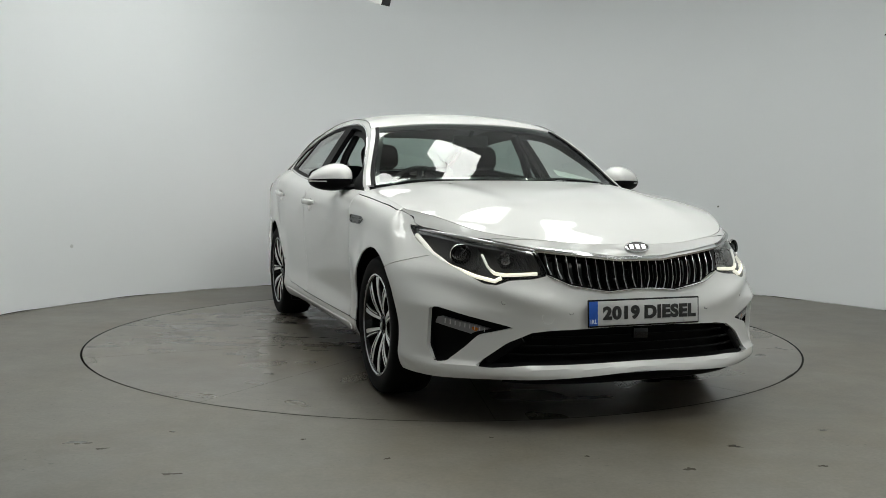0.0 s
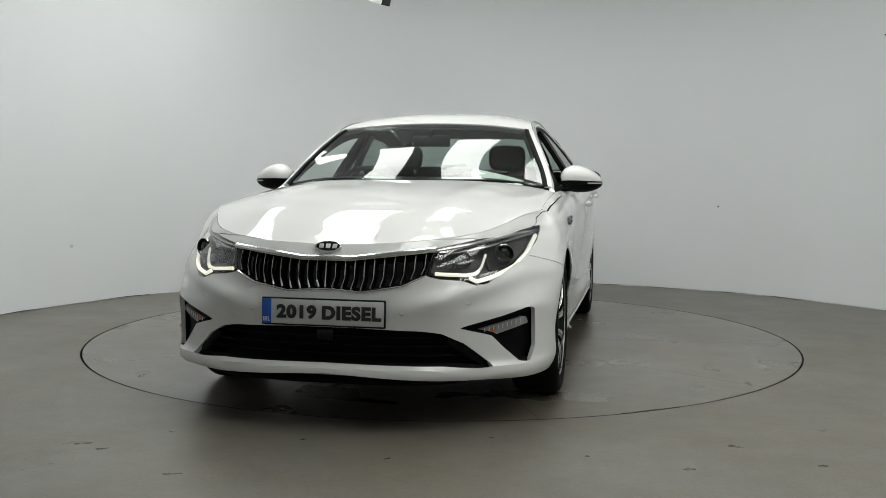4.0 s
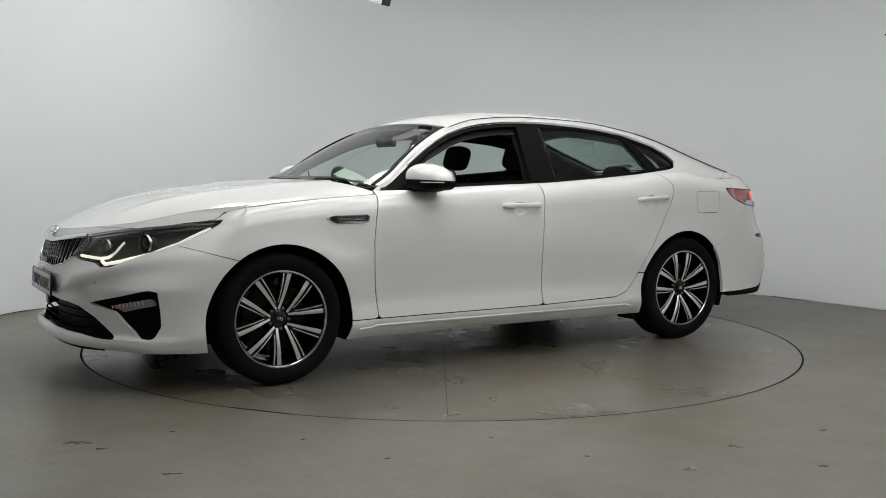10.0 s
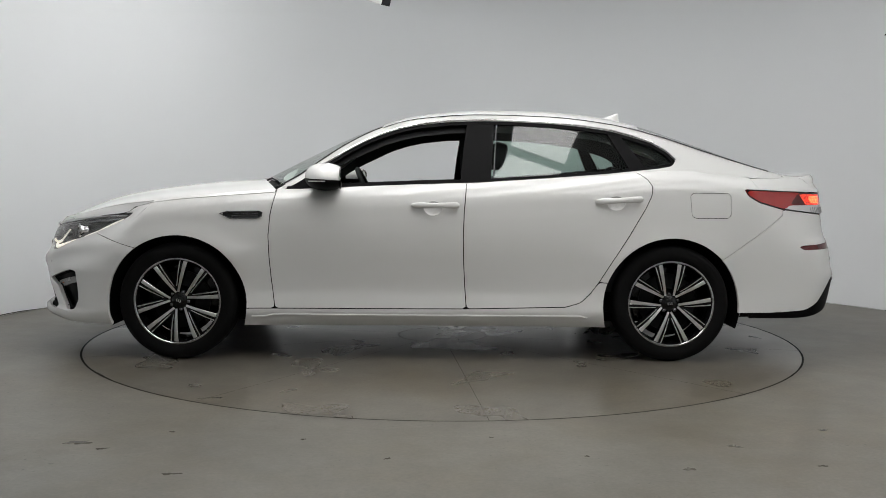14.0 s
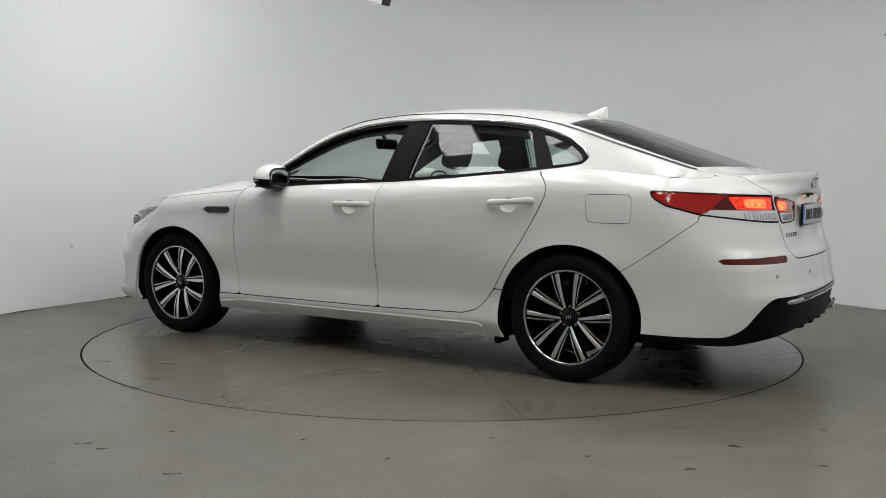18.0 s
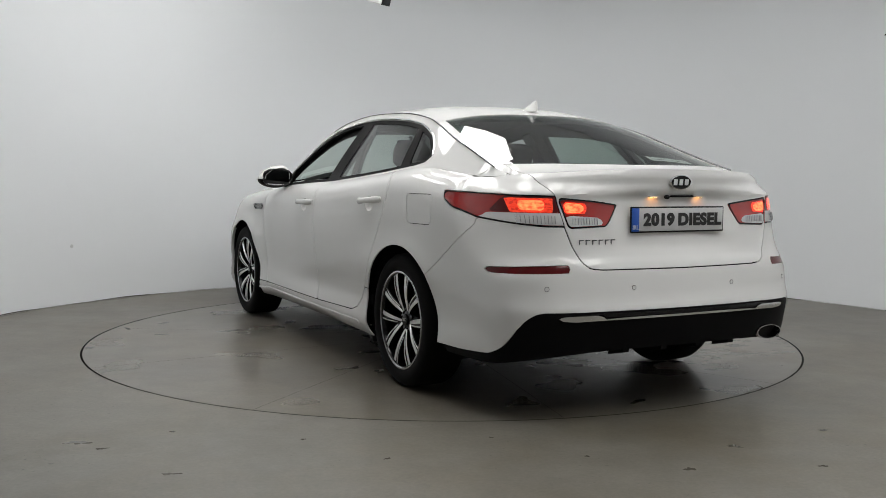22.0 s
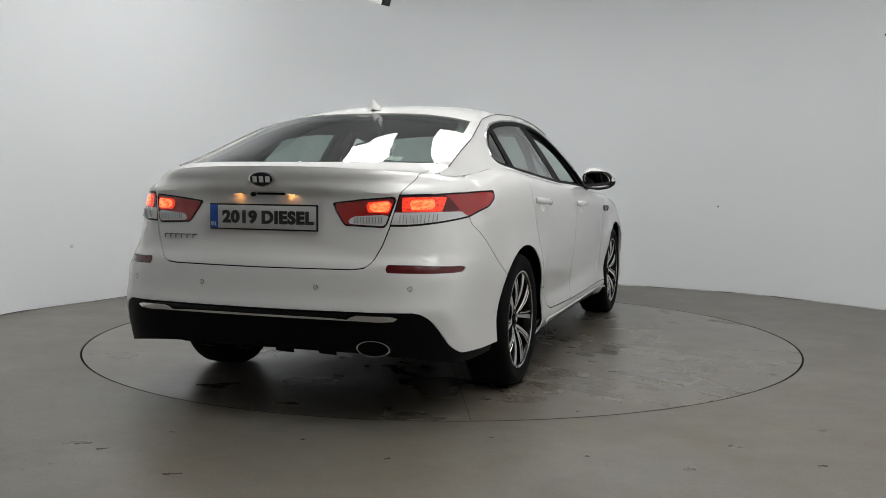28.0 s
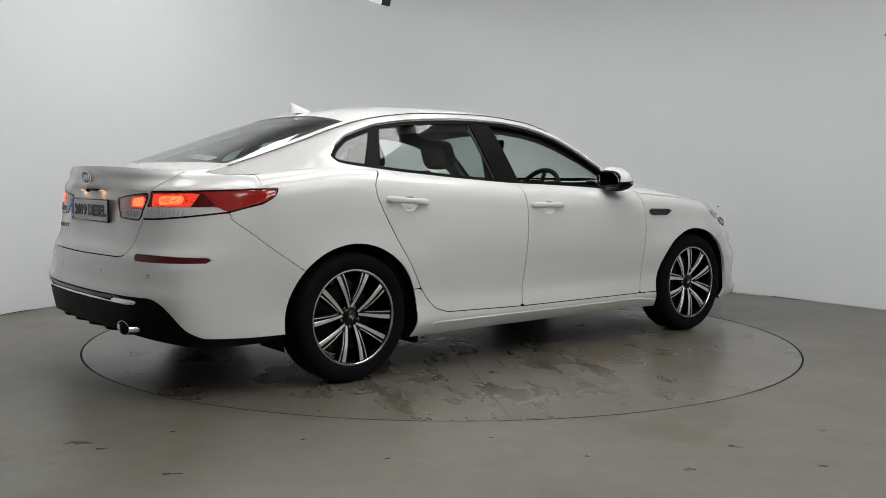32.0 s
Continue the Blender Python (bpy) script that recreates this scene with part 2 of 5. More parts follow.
def body_rows(nv=56, step=.02):
    """The body side as rows from the nose round the left flank to the tail: array (rows, nv, 3)."""
    v = np.linspace(0, 1, nv)
    rows = []
    for y in FRONT_Y:
        zt = .0
        x = 2.2
        for _ in range(30):
            zt = hood_z(x, y)
            x = nose_x(zt) + nose_dx(y, zt)
        z = (.20 + .045 * (1 - y / .8)) * (1 - v) + zt * v
        xx = nose_x(z) + nose_dx(y, z)
        rows.append(np.stack([xx, np.full(nv, y), z], 1))
    for x in SIDE_X:
        zt, _ = top_side(np.array(min(x, 1.55)))
        zb = .195 if x > -1.5 else .25
        z = zb * (1 - v) + float(zt) * v
        # the first row leans back from the bumper corner to the tip of the wing
        xx = np.where(x > 1.6, x - .19 * np.clip((z - .5) / (float(zt) - .5), 0, 1) ** 1.3, x)
        rows.append(np.stack([xx, side_y(xx, z), z], 1))
    for y in REAR_Y:
        zt = 1.088 - .035 * (y / .8) ** 2.5
        z = (.315 - .055 * (y / .8) ** 4) * (1 - v) + zt * v
        k = spl((0, .012, .035, .07, .12, .2), (1, .72, .42, .18, .05, 0), zt - z)
        rows.append(np.stack([tail_x(z) + tail_dx(y, z) + .02 * k * (y / .8), y * (1 - .10 * k), z], 1))
    R = np.array(rows)
    d = np.linalg.norm(np.diff(R, axis=0), axis=2).mean(1)
    s = np.concatenate([[0], np.cumsum(d)])
    n = max(2, int(s[-1] / step))
    q = np.linspace(0, s[-1], n)
    out = np.zeros((n, nv, 3))
    for j in range(nv):
        for c in range(3):
            out[:, j, c] = (spl if c == 1 else spl_cr)(s, R[:, j, c], q)
    out[0, :, 1] = out[-1, :, 1] = 0
    soft = out.copy()
    for _ in range(12):
        soft[1:-1] = (soft[:-2] + 2 * soft[1:-1] + soft[2:]) / 4
    x = out[:, :, :1]
    w = np.clip((np.abs(x + .10) - 1.52) / .15, 0, 1) * np.clip((np.abs(out[:, :, 1:2]) - .45) / .15, 0, 1)
    return out * (1 - w) + soft * w


def spl_cr(s, y, q):
    """Catmull-Rom through uneven knots."""
    m = np.gradient(y, s)
    k = np.clip(np.searchsorted(s, q, side="right") - 1, 0, len(s) - 2)
    h = s[k + 1] - s[k]
    t = (q - s[k]) / h
    return ((1 + 2 * t) * (1 - t) ** 2 * y[k] + t * (1 - t) ** 2 * h * m[k]
            + t * t * (3 - 2 * t) * y[k + 1] + t * t * (t - 1) * h * m[k + 1])


def rail_z(x):
    return spl((.86, .728, .6, .47, .275, .045, -.32, -.73, -1.08, -1.31, -1.6, -1.9, -2.1), (.965, 1.04, 1.135, 1.225, 1.325, 1.388, 1.415, 1.405, 1.365, 1.31, 1.215, 1.12, 1.062), x)


def mid_z(x):
    return spl((1.03, .9, .73, .5, .3, .22, .05, -.2, -.45, -.7, -1.0, -1.25, -1.46, -1.8, -2.14), (1.02, 1.092, 1.178, 1.284, 1.366, 1.396, 1.436, 1.462, 1.47, 1.466, 1.443, 1.396, 1.333, 1.216, 1.098), x)


def rail_y(x):
    zt, yt = top_side(x)
    z = rail_z(x)
    h = np.clip(z - zt, 0, 1)
    return yt - .004 - (.60 + .12 * np.clip((-x - .5) / .7, 0, 1)) * h - .18 * h ** 2


def cabin_side_y(x, z):
    zt, yt = top_side(x)
    h = np.clip(z - zt, 0, 1)
    return yt - .004 - (.60 + .12 * np.clip((-x - .5) / .7, 0, 1)) * h - .18 * h ** 2

# ---- mesh helpers ----
def clip(V, F, phi):
    """The part of a mesh where phi is at most 0."""
    V = [tuple(v) for v in V]
    made, keep = {}, {}
    out, W = [], []

    def at(i):
        if i not in keep:
            keep[i] = len(W)
            W.append(V[i])
        return keep[i]

    def cut(i, j):
        e = (i, j) if i < j else (j, i)
        if e not in made:
            a, b = e
            t = phi[a] / (phi[a] - phi[b])
            made[e] = len(W)
            W.append(tuple(V[a][c] + (V[b][c] - V[a][c]) * t for c in range(3)))
        return made[e]

    inside = phi <= 0
    for f in F:
        n = sum(bool(inside[i]) for i in f)
        if n == len(f):
            out.append(tuple(at(i) for i in f))
        elif n:
            g = []
            for a, b in zip(f, f[1:] + f[:1]):
                if inside[a]:
                    g.append(at(a))
                if inside[a] != inside[b]:
                    g.append(cut(a, b))
            if len(g) > 2:
                out.append(tuple(g))
    return np.array(W).reshape(-1, 3), out


def sd(poly, Q):
    """Signed distance of the points Q to a polygon, negative inside."""
    P = np.array(poly, float)
    best = np.full(len(Q), 1e9)
    odd = np.zeros(len(Q), bool)
    for a, b in zip(P, np.roll(P, -1, 0)):
        e = b - a
        w = Q - a
        t = np.clip((w @ e) / max(e @ e, 1e-12), 0, 1)
        best = np.minimum(best, np.linalg.norm(w - t[:, None] * e, axis=1))
        c = (a[1] > Q[:, 1]) != (b[1] > Q[:, 1])
        if e[1]:
            odd ^= c & (Q[:, 0] < a[0] + (Q[:, 1] - a[1]) / e[1] * e[0])
    return np.where(odd, -best, best)


def grid(P):
    n, m, _ = P.shape
    F = [(i * m + j, (i + 1) * m + j, (i + 1) * m + j + 1, i * m + j + 1) for i in range(n - 1) for j in range(m - 1)]
    return P.reshape(-1, 3), F


def side_of(poly, inside=True, gap=.0026):
    s = 1 if inside else -1
    return lambda V: s * sd(poly, V[:, [0, 2]]) + gap


def front_of(poly, inside=True, gap=.0015):
    s = 1 if inside else -1
    return lambda V: s * sd(poly, V[:, 1:]) + gap


def carve(VF, *tests):
    V, F = VF
    for t in tests:
        if len(F):
            V, F = clip(V, F, t(np.asarray(V)))
    return V, F


def mirror(VF):
    V, F = VF
    return np.asarray(V) * (1, -1, 1), [f[::-1] for f in F]


def both(VF):
    """A left half joined with its mirror image at the middle."""
    V, F = np.array(VF[0]), VF[1]
    V[np.abs(V[:, 1]) < 1e-4, 1] = 0
    n = len(V)
    W = np.concatenate([V, V * (1, -1, 1)])
    to = [i if V[i, 1] == 0 else i + n for i in range(n)]
    return W, F + [tuple(to[i] for i in f[::-1]) for f in F]


def join(*many):
    V, F = [], []
    for v, f in many:
        k = len(V)
        V += [tuple(a) for a in v]
        F += [tuple(i + k for i in g) for g in f]
    return np.array(V), F


def normals(V, F):
    N = np.zeros((len(V), 3))
    V = np.asarray(V)
    for f in F:
        c = np.cross(V[f[1]] - V[f[0]], V[f[2]] - V[f[0]])
        if len(f) > 3:
            c = c + np.cross(V[f[2]] - V[f[0]], V[f[3]] - V[f[0]])
        for i in f:
            N[i] += c
    return N / (np.linalg.norm(N, axis=1)[:, None] + 1e-12)


def rim(VF, depth, keep=True):
    """A sheet with its edges turned in by that depth."""
    V, F = VF
    V = np.asarray(V)
    N = normals(V, F)
    count = {}
    for f in F:
        for a, b in zip(f, f[1:] + f[:1]):
            e = (a, b) if a < b else (b, a)
            count[e] = None if e in count else (a, b)
    edges = [e for e in count.values() if e]
    W, G, top, low = list(map(tuple, V)) if keep else [], list(F) if keep else [], {}, {}
    for a, b in edges:
        for i in (a, b):
            if i not in top:
                top[i] = len(W)
                W.append(tuple(V[i]))
                low[i] = len(W)
                W.append(tuple(V[i] - N[i] * depth))
        G.append((top[b], top[a], low[a], low[b]))
    return np.array(W), G


def shifted(VF, d):
    V, F = VF
    return np.asarray(V) + normals(V, F) * d, F


def pocket(VF, depth):
    """A recess: the sheet set back, and walls from its edge."""
    W, G = rim(VF, depth, keep=False)
    return join((W, G), shifted(VF, -depth))


def box(x, y, z, sx, sy, sz, bevel=.004, seg=2, m=None):
    bm = bmesh.new()
    bmesh.ops.create_cube(bm, size=1)
    bmesh.ops.scale(bm, vec=(sx, sy, sz), verts=bm.verts)
    if bevel:
        bmesh.ops.bevel(bm, geom=bm.edges[:], offset=bevel, segments=seg, affect="EDGES", profile=.5)
    M = Matrix.Translation((x, y, z)) @ (m or Matrix())
    bmesh.ops.transform(bm, matrix=M, verts=bm.verts)
    bm.verts.index_update()
    VF = np.array([v.co[:] for v in bm.verts]), [tuple(v.index for v in f.verts) for f in bm.faces]
    bm.free()
    return VF


def tube(P, r, n=8, closed=False, flat=1.0, up=(0, 0, 1)):
    """A bar along the points P; flat squeezes it across the up direction."""
    P = np.array(P, float)
    m = len(P)
    V, F = [], []
    for i in range(m):
        d = P[(i + 1) % m] - P[i - 1] if closed or 0 < i < m - 1 else (P[1] - P[0] if i == 0 else P[-1] - P[-2])
        d = d / (np.linalg.norm(d) + 1e-12)
        s = np.cross(d, up)
        s = s / (np.linalg.norm(s) + 1e-9)
        u = np.cross(s, d)
        rr = r[i] if hasattr(r, "__len__") else r
        for k in range(n):
            a = 2 * math.pi * k / n
            V.append(P[i] + s * math.cos(a) * rr * flat + u * math.sin(a) * rr)
    for i in range(m if closed else m - 1):
        for k in range(n):
            a, b = i * n + k, i * n + (k + 1) % n
            c, d = ((i + 1) % m) * n + (k + 1) % n, ((i + 1) % m) * n + k
            F.append((a, b, c, d))
    if not closed:
        F += [tuple(range(n))[::-1], tuple((m - 1) * n + k for k in range(n))]
    return np.array(V), F


def lathe(prof, n=64, axis="y"):
    """Turns the profile (radius, offset along the axis) round the axis."""
    V, F = [], []
    for r, o in prof:
        for k in range(n):
            a = 2 * math.pi * k / n
            c = {"y": (r * math.cos(a), o, r * math.sin(a)), "x": (o, r * math.cos(a), r * math.sin(a)), "z": (r * math.cos(a), r * math.sin(a), o)}[axis]
            V.append(c)
    for i in range(len(prof) - 1):
        for k in range(n):
            F.append((i * n + k, (i + 1) * n + k, (i + 1) * n + (k + 1) % n, i * n + (k + 1) % n))
    return np.array(V), F


def ball(x, y, z, rx, ry, rz, n=20, m=12, p=1.0):
    """A rounded lump; p below 1 makes it boxier."""
    V, F = [], []
    sg = lambda c: math.copysign(abs(c) ** p, c)
    for i in range(m + 1):
        b = math.pi * i / m
        for k in range(n):
            a = 2 * math.pi * k / n
            V.append((x + rx * sg(math.sin(b)) * sg(math.cos(a)), y + ry * sg(math.sin(b)) * sg(math.sin(a)), z + rz * sg(math.cos(b))))
    for i in range(m):
        for k in range(n):
            F.append((i * n + k, (i + 1) * n + k, (i + 1) * n + (k + 1) % n, i * n + (k + 1) % n))
    return np.array(V), F


def loft(sections):
    """Closed sections of equal point count, joined and capped."""
    n = len(sections[0])
    V = [tuple(p) for s in sections for p in s]
    F = [(i * n + k, i * n + (k + 1) % n, (i + 1) * n + (k + 1) % n, (i + 1) * n + k) for i in range(len(sections) - 1) for k in range(n)]
    F += [tuple(range(n))[::-1], tuple((len(sections) - 1) * n + k for k in range(n))]
    return np.array(V), F


def moved(VF, M):
    V, F = VF
    return np.array([tuple(M @ Vector(v)) for v in V]), F


def part(name, VF, material, parent=None, label="", angle=35, at=(0, 0, 0)):
    V, F = VF
    me = bpy.data.meshes.new(name)
    me.from_pydata([tuple(map(float, v)) for v in V], [], [list(map(int, f)) for f in F])
    bm = bmesh.new()
    bm.from_mesh(me)
    bmesh.ops.remove_doubles(bm, verts=bm.verts, dist=1e-6)
    bm.to_mesh(me)
    bm.free()
    me.shade_smooth()
    me.set_sharp_from_angle(angle=radians(angle))
    me.materials.append(material)
    ob = new(name, me)
    ob.location = at
    if parent:
        ob.parent = parent
    if label:
        ob["label"] = label
    return ob

# ---- the room ----
CX, CY, WR = .28, -.405, 3.707          # the curved back wall
AXIS = (-.1105, -.0164)                 # the turntable's axis in the car's own plan
RT = 2.254                              # turntable radius


def build_room():
    arc = [(CX + WR * math.cos(radians(a)), CY + WR * math.sin(radians(a))) for a in np.linspace(-22, 202, 90)]
    line = [(4.4, -8.6), (4.4, -3.0)] + arc + [(-3.9, -3.0), (-3.9, -8.6)]
    H, T = 3.6, .15
    P = np.array(line)
    d = np.gradient(P, axis=0)
    n = np.stack([d[:, 1], -d[:, 0]], 1)
    n /= np.linalg.norm(n, axis=1)[:, None]
    rng = random.Random(3)
    sec = []
    for (x, y), (nx, ny) in zip(P, n):
        j = rng.uniform(-.004, .004)
        sec.append([(x + nx * j, y + ny * j, -.02), (x, y, .03), (x, y, H), (x + nx * T, y + ny * T, H), (x + nx * T, y + ny * T, -.02)])
    V = [p for s in sec for p in s]
    F = []
    for i in range(len(sec) - 1):
        for k in range(5):
            F.append((i * 5 + k, i * 5 + (k + 1) % 5, (i + 1) * 5 + (k + 1) % 5, (i + 1) * 5 + k))
    wall = part("wall_curved", (V, F), WALL, None, angle=50)
    tagged(wall, "white painted curved studio wall meeting the grey floor", "wall", kind="structure")
    base = [(x - nx * .002, y - ny * .002, .004 + rng.uniform(-.003, .003)) for (x, y), (nx, ny) in zip(P[2:-2], n[2:-2])]
    tagged(part("wall_joint", tube(base, [rng.choice((.0008, .0015, .0035)) for _ in base], 5), CRACK), "dark ragged joint between wall and floor", "joint", kind="structure")
    for x, y, z, r in ((2.545, 2.53, .792, .008), (-2.984, 1.352, .468, .014), (-2.97, 1.39, .475, .008), (3.512, 1.41, 2.202, .007), (-2.2, 2.37, .42, .006)):
        d = Vector((x - CX, y - CY, 0)).normalized()
        spot = part("wall_mark", moved(lathe([(.0002, .002), (r, .002), (r * 1.1, -.001)], 12, "x"), Matrix.Translation((x, y, z)) @ pose(0, 0, 0, 0, 0, math.degrees(math.atan2(d.y, d.x)) + 180)), CRACK if r < .01 else SCUFF)
        tagged(spot, "small dark mark on the white wall", "mark", kind="structure")
    tagged(part("wall_back", box(.25, -8.68, 1.79, 8.7, .15, 3.6, 0), WALL), "plain white wall closing the room", "wall", kind="structure")
    tagged(part("ceiling", box(.2, -2.6, 3.66, 9.6, 12.4, .1, 0), CEIL), "pale painted ceiling", "ceiling", kind="structure")
    # floor: one sheet with a round opening for the turntable
    N = 160
    ring = [(RT * math.cos(2 * math.pi * k / N), RT * math.sin(2 * math.pi * k / N)) for k in range(N)]
    out = []
    for x, y in ring:
        s = 10 / max(abs(x), abs(y))
        out.append((x * s, y * s))
    mid = [(x * 1.25, y * 1.25) for x, y in ring]
    V = [(x, y, 0) for x, y in ring] + [(x, y, 0) for x, y in mid] + [(x, y, 0) for x, y in out] + [(x, y, -.0006) for x, y in ring]
    F = []
    for k in range(N):
        q = (k + 1) % N
        F += [(k, N + k, N + q, q), (N + k, 2 * N + k, 2 * N + q, N + q), (k, q, 3 * N + q, 3 * N + k)]
    tagged(part("floor", (V, F), FLOOR, angle=30), "worn grey painted concrete floor with faint stains", "floor", kind="structure")
    tagged(part("floor_pit", lathe([(0.001, -.055), (RT + .05, -.055)], 96, "z"), GROUT), "dark pit under the turntable", "floor", kind="structure")


def build_turntable():
    table = new("turntable")
    tagged(table, "round grey painted turntable set flush in the floor", "turntable")
    G = .012
    RI = .29
    part("centre_plate", lathe([(.001, 0), (.15, 0), (RI - .004, 0), (RI - .001, -.003), (RI - .001, -.03)], 120, "z"), DISC, table, "round centre plate", 30)
    # ten plates round it, with fine joints between them
    n = 18
    for k in range(10):
        a0, a1 = radians(-12 + 36 * k), radians(24 + 36 * k)
        V, F = [], []
        for r in (RI + .001, RI + .004, 1.6, RT - G - .004, RT - G, RT - G):
            i = len(V) // (n + 1)
            for j in range(n + 1):
                e = .0012 / r
                t = a0 + e + (a1 - a0 - 2 * e) * j / n
                z = (-.003, 0, 0, 0, -.0004, -.0006)[i]
                V.append((r * math.cos(t), r * math.sin(t), z))
        for i in range(5):
            for j in range(n):
                F.append((i * (n + 1) + j, (i + 1) * (n + 1) + j, (i + 1) * (n + 1) + j + 1, i * (n + 1) + j + 1))
        part("ring_plate", (V, F), DISC, table, "", 30)
    part("under_plate", lathe([(.001, -.012), (RT - G - .01, -.012)], 96, "z"), CRACK, table, "dark joints between the plates")
    part("edge_joint", lathe([(RT - G - .001, -.035), (RT + .001, -.035)], 160, "z"), GROUT, table, "dark joint round the disc")
    return table


def strip_on(table, name, a, b, w, material, label):
    a, b = np.array((*a, 0.0)), np.array((*b, 0.0))
    d = b - a
    L = np.linalg.norm(d)
    s = np.array((-d[1], d[0], 0)) / L
    rng = random.Random(int(L * 1000))
    n = max(4, int(L / .05))
    V, F = [], []
    for i in range(n + 1):
        k = i / n
        wob = rng.uniform(-.004, .004)
        ww = w * (.35 + .65 * math.sin(math.pi * min(max(k, .05), .95)))
        for sgn in (-1, 1):
            V.append(a + d * k + s * (wob + sgn * ww / 2) + np.array((0, 0, .0012)))
    F = [(2 * i, 2 * i + 2, 2 * i + 3, 2 * i + 1) for i in range(n)]
    V = [tuple(v) for v in V]
    m = len(V)
    V += [(x, y, -.001) for x, y, z in V]
    F += [(2 * i, 2 * i + m, 2 * i + 2 + m, 2 * i + 2) for i in range(n)] + [(2 * i + 1, 2 * i + 3, 2 * i + 3 + m, 2 * i + 1 + m) for i in range(n)]
    part(name, (V, F), material, table, label)


# lamps over the car and added fill at its right: slanting files of panels, each row a step nearer to the camera
# last three files and row 3 of the fourth are unseen fill light
LAMPS = [(cx - .345 * r, cy - 1.2 * r, .52, 1.12, -16) for cx, cy, rows in ((-1.90, 1.02, (0,)), (-.87, .80, (0, 1, 2)), (.18, .61, (0, 1, 2)), (1.28, .22, (0, 1, 2, 3)), (2.35, -.05, (2, 3)), (3.45, -.30, (2, 3, 4)), (4.25, -.50, (3,))) for r in rows]


def build_lamp(x, y, sx, sy, turn, z=3.3):
    lamp = new("ceiling_or_fill_light")
    tagged(lamp, "lit rectangular panel with a white housing, ceiling light or added fill", "ceiling light", group="lights over the turntable")
    part("housing", box(0, 0, .05, sx + .05, sy + .05, .06, .006), HOUSING, lamp)
    for k in (-1, 1):
        part("diffuser", box(0, k * sy / 4, .012, sx, sy / 2 - .02, .012, .002), PANEL_ON, lamp, "glowing white diffuser")
        part("hanger", tube([(0, k * sy * .4, .08), (0, k * sy * .4, .32)], .008, 6), HOUSING, lamp)
    lamp.matrix_basis = pose(x, y, z, 0, 0, turn)
    return lamp

# ---- the car ----
ARCH_F = [(1.4025 + .392 * math.cos(a), .318 + .392 * math.sin(a)) for a in np.linspace(0, 2 * math.pi, 64)[:-1]]
ARCH_R = [(-1.4025 + .392 * math.cos(a), .318 + .392 * math.sin(a)) for a in np.linspace(0, 2 * math.pi, 64)[:-1]]
DOOR_1 = [(.845, 1.3), (.849, .949), (.875, .83), (.887, .71), (.882, .58), (.872, .46), (.852, .297)]
DOOR_2 = [(-.24, 1.3), (-.23, 1.0), (-.217, .85), (-.213, .708), (-.216, .58), (-.223, .451), (-.234, .301)]
DOOR_3 = [(-1.17, 1.3), (-1.18, 1.10), (-1.255, 1.04), (-1.279, 1.002), (-1.275, .95), (-1.238, .871), (-1.15, .72), (-1.057, .575), (-.985, .455), (-.941, .395), (-.885, .34), (-.80, .314)]
NOSE_SEAM = [(1.55, .615), (1.656, .642), (1.76, .672), (1.88, .706)]
TAIL_SEAM = [(-1.60, .53), (-1.717, .603), (-1.88, .715), (-2.048, .842), (-2.075, .868)]
HEAD = [(.806, .829), (.747, .815), (.676, .79), (.60, .785), (.49, .762), (.435, .752), (.405, .648), (.46, .634), (.55, .626), (.60, .606), (.64, .610), (.702, .655), (.765, .706), (.80, .765)]
GRILLE = [(-.1, .712), (0, .712), (.10, .711), (.20, .722), (.435, .748), (.41, .648), (.32, .606), (.156, .578), (.04, .588), (-.1, .588)]
INTAKE = [(-.1, .432), (.141, .431), (.40, .422), (.474, .411), (.56, .365), (.675, .262), (.62, .262), (.477, .277), (-.1, .285)]
FOG = [(.535, .43), (.70, .472), (.80, .503), (.822, .495), (.824, .33), (.806, .268), (.766, .276), (.70, .345), (.662, .392)]
LAMP_O = [(-1.815, .988), (-2.05, .979), (-2.255, .972), (-2.60, .965), (-2.60, .838), (-2.336, .841), (-2.05, .874), (-1.90, .914), (-1.835, .95)]
LAMP_I = [(.592, .962), (.45, .95), (.317, .934), (.34, .895), (.377, .841), (.556, .834)]
LID = [(-.1, 1.4), (.64, 1.4), (.640, 1.04), (.60, .965), (.570, .834), (.545, .76), (.51, .69), (.48, .667), (.426, .661), (-.1, .658)]
REFLECT = [(.572, .683), (.572, .650), (.70, .646), (.835, .644), (.835, .668), (.70, .678)]
DIFF = [(1.2, .10), (1.2, .285), (.862, .284), (.832, .296), (.806, .338), (.778, .405), (.752, .452), (.72, .478), (.69, .486), (.437, .488), (-.1, .488), (-.1, .10)]
DLO = [(.82, .965), (.6, .979), (.3, .993), (0, 1.006), (-.3, 1.016), (-.7, 1.043), (-1.05, 1.072), (-1.34, 1.103), (-1.42, 1.118), (-1.445, 1.15), (-1.40, 1.20),
       (-1.314, 1.255), (-1.20, 1.292), (-1.082, 1.325), (-.9, 1.351), (-.733, 1.366), (-.5, 1.377), (-.323, 1.378), (-.13, 1.371), (.045, 1.351), (.16, 1.326), (.275, 1.288), (.37, 1.244), (.47, 1.188), (.6, 1.104), (.728, 1.012)]
FRONT_OPEN = [(.80, .9), (-.19, .9), (-.195, 1.0), (-.215, 1.2), (-.24, 1.36), (-.25, 1.5), (.80, 1.5)]
REAR_PANE = [(-.37, .9), (-1.21, .9), (-1.185, 1.07), (-1.12, 1.2), (-1.04, 1.36), (-1.00, 1.5), (-.41, 1.5), (-.40, 1.36), (-.375, 1.1)]
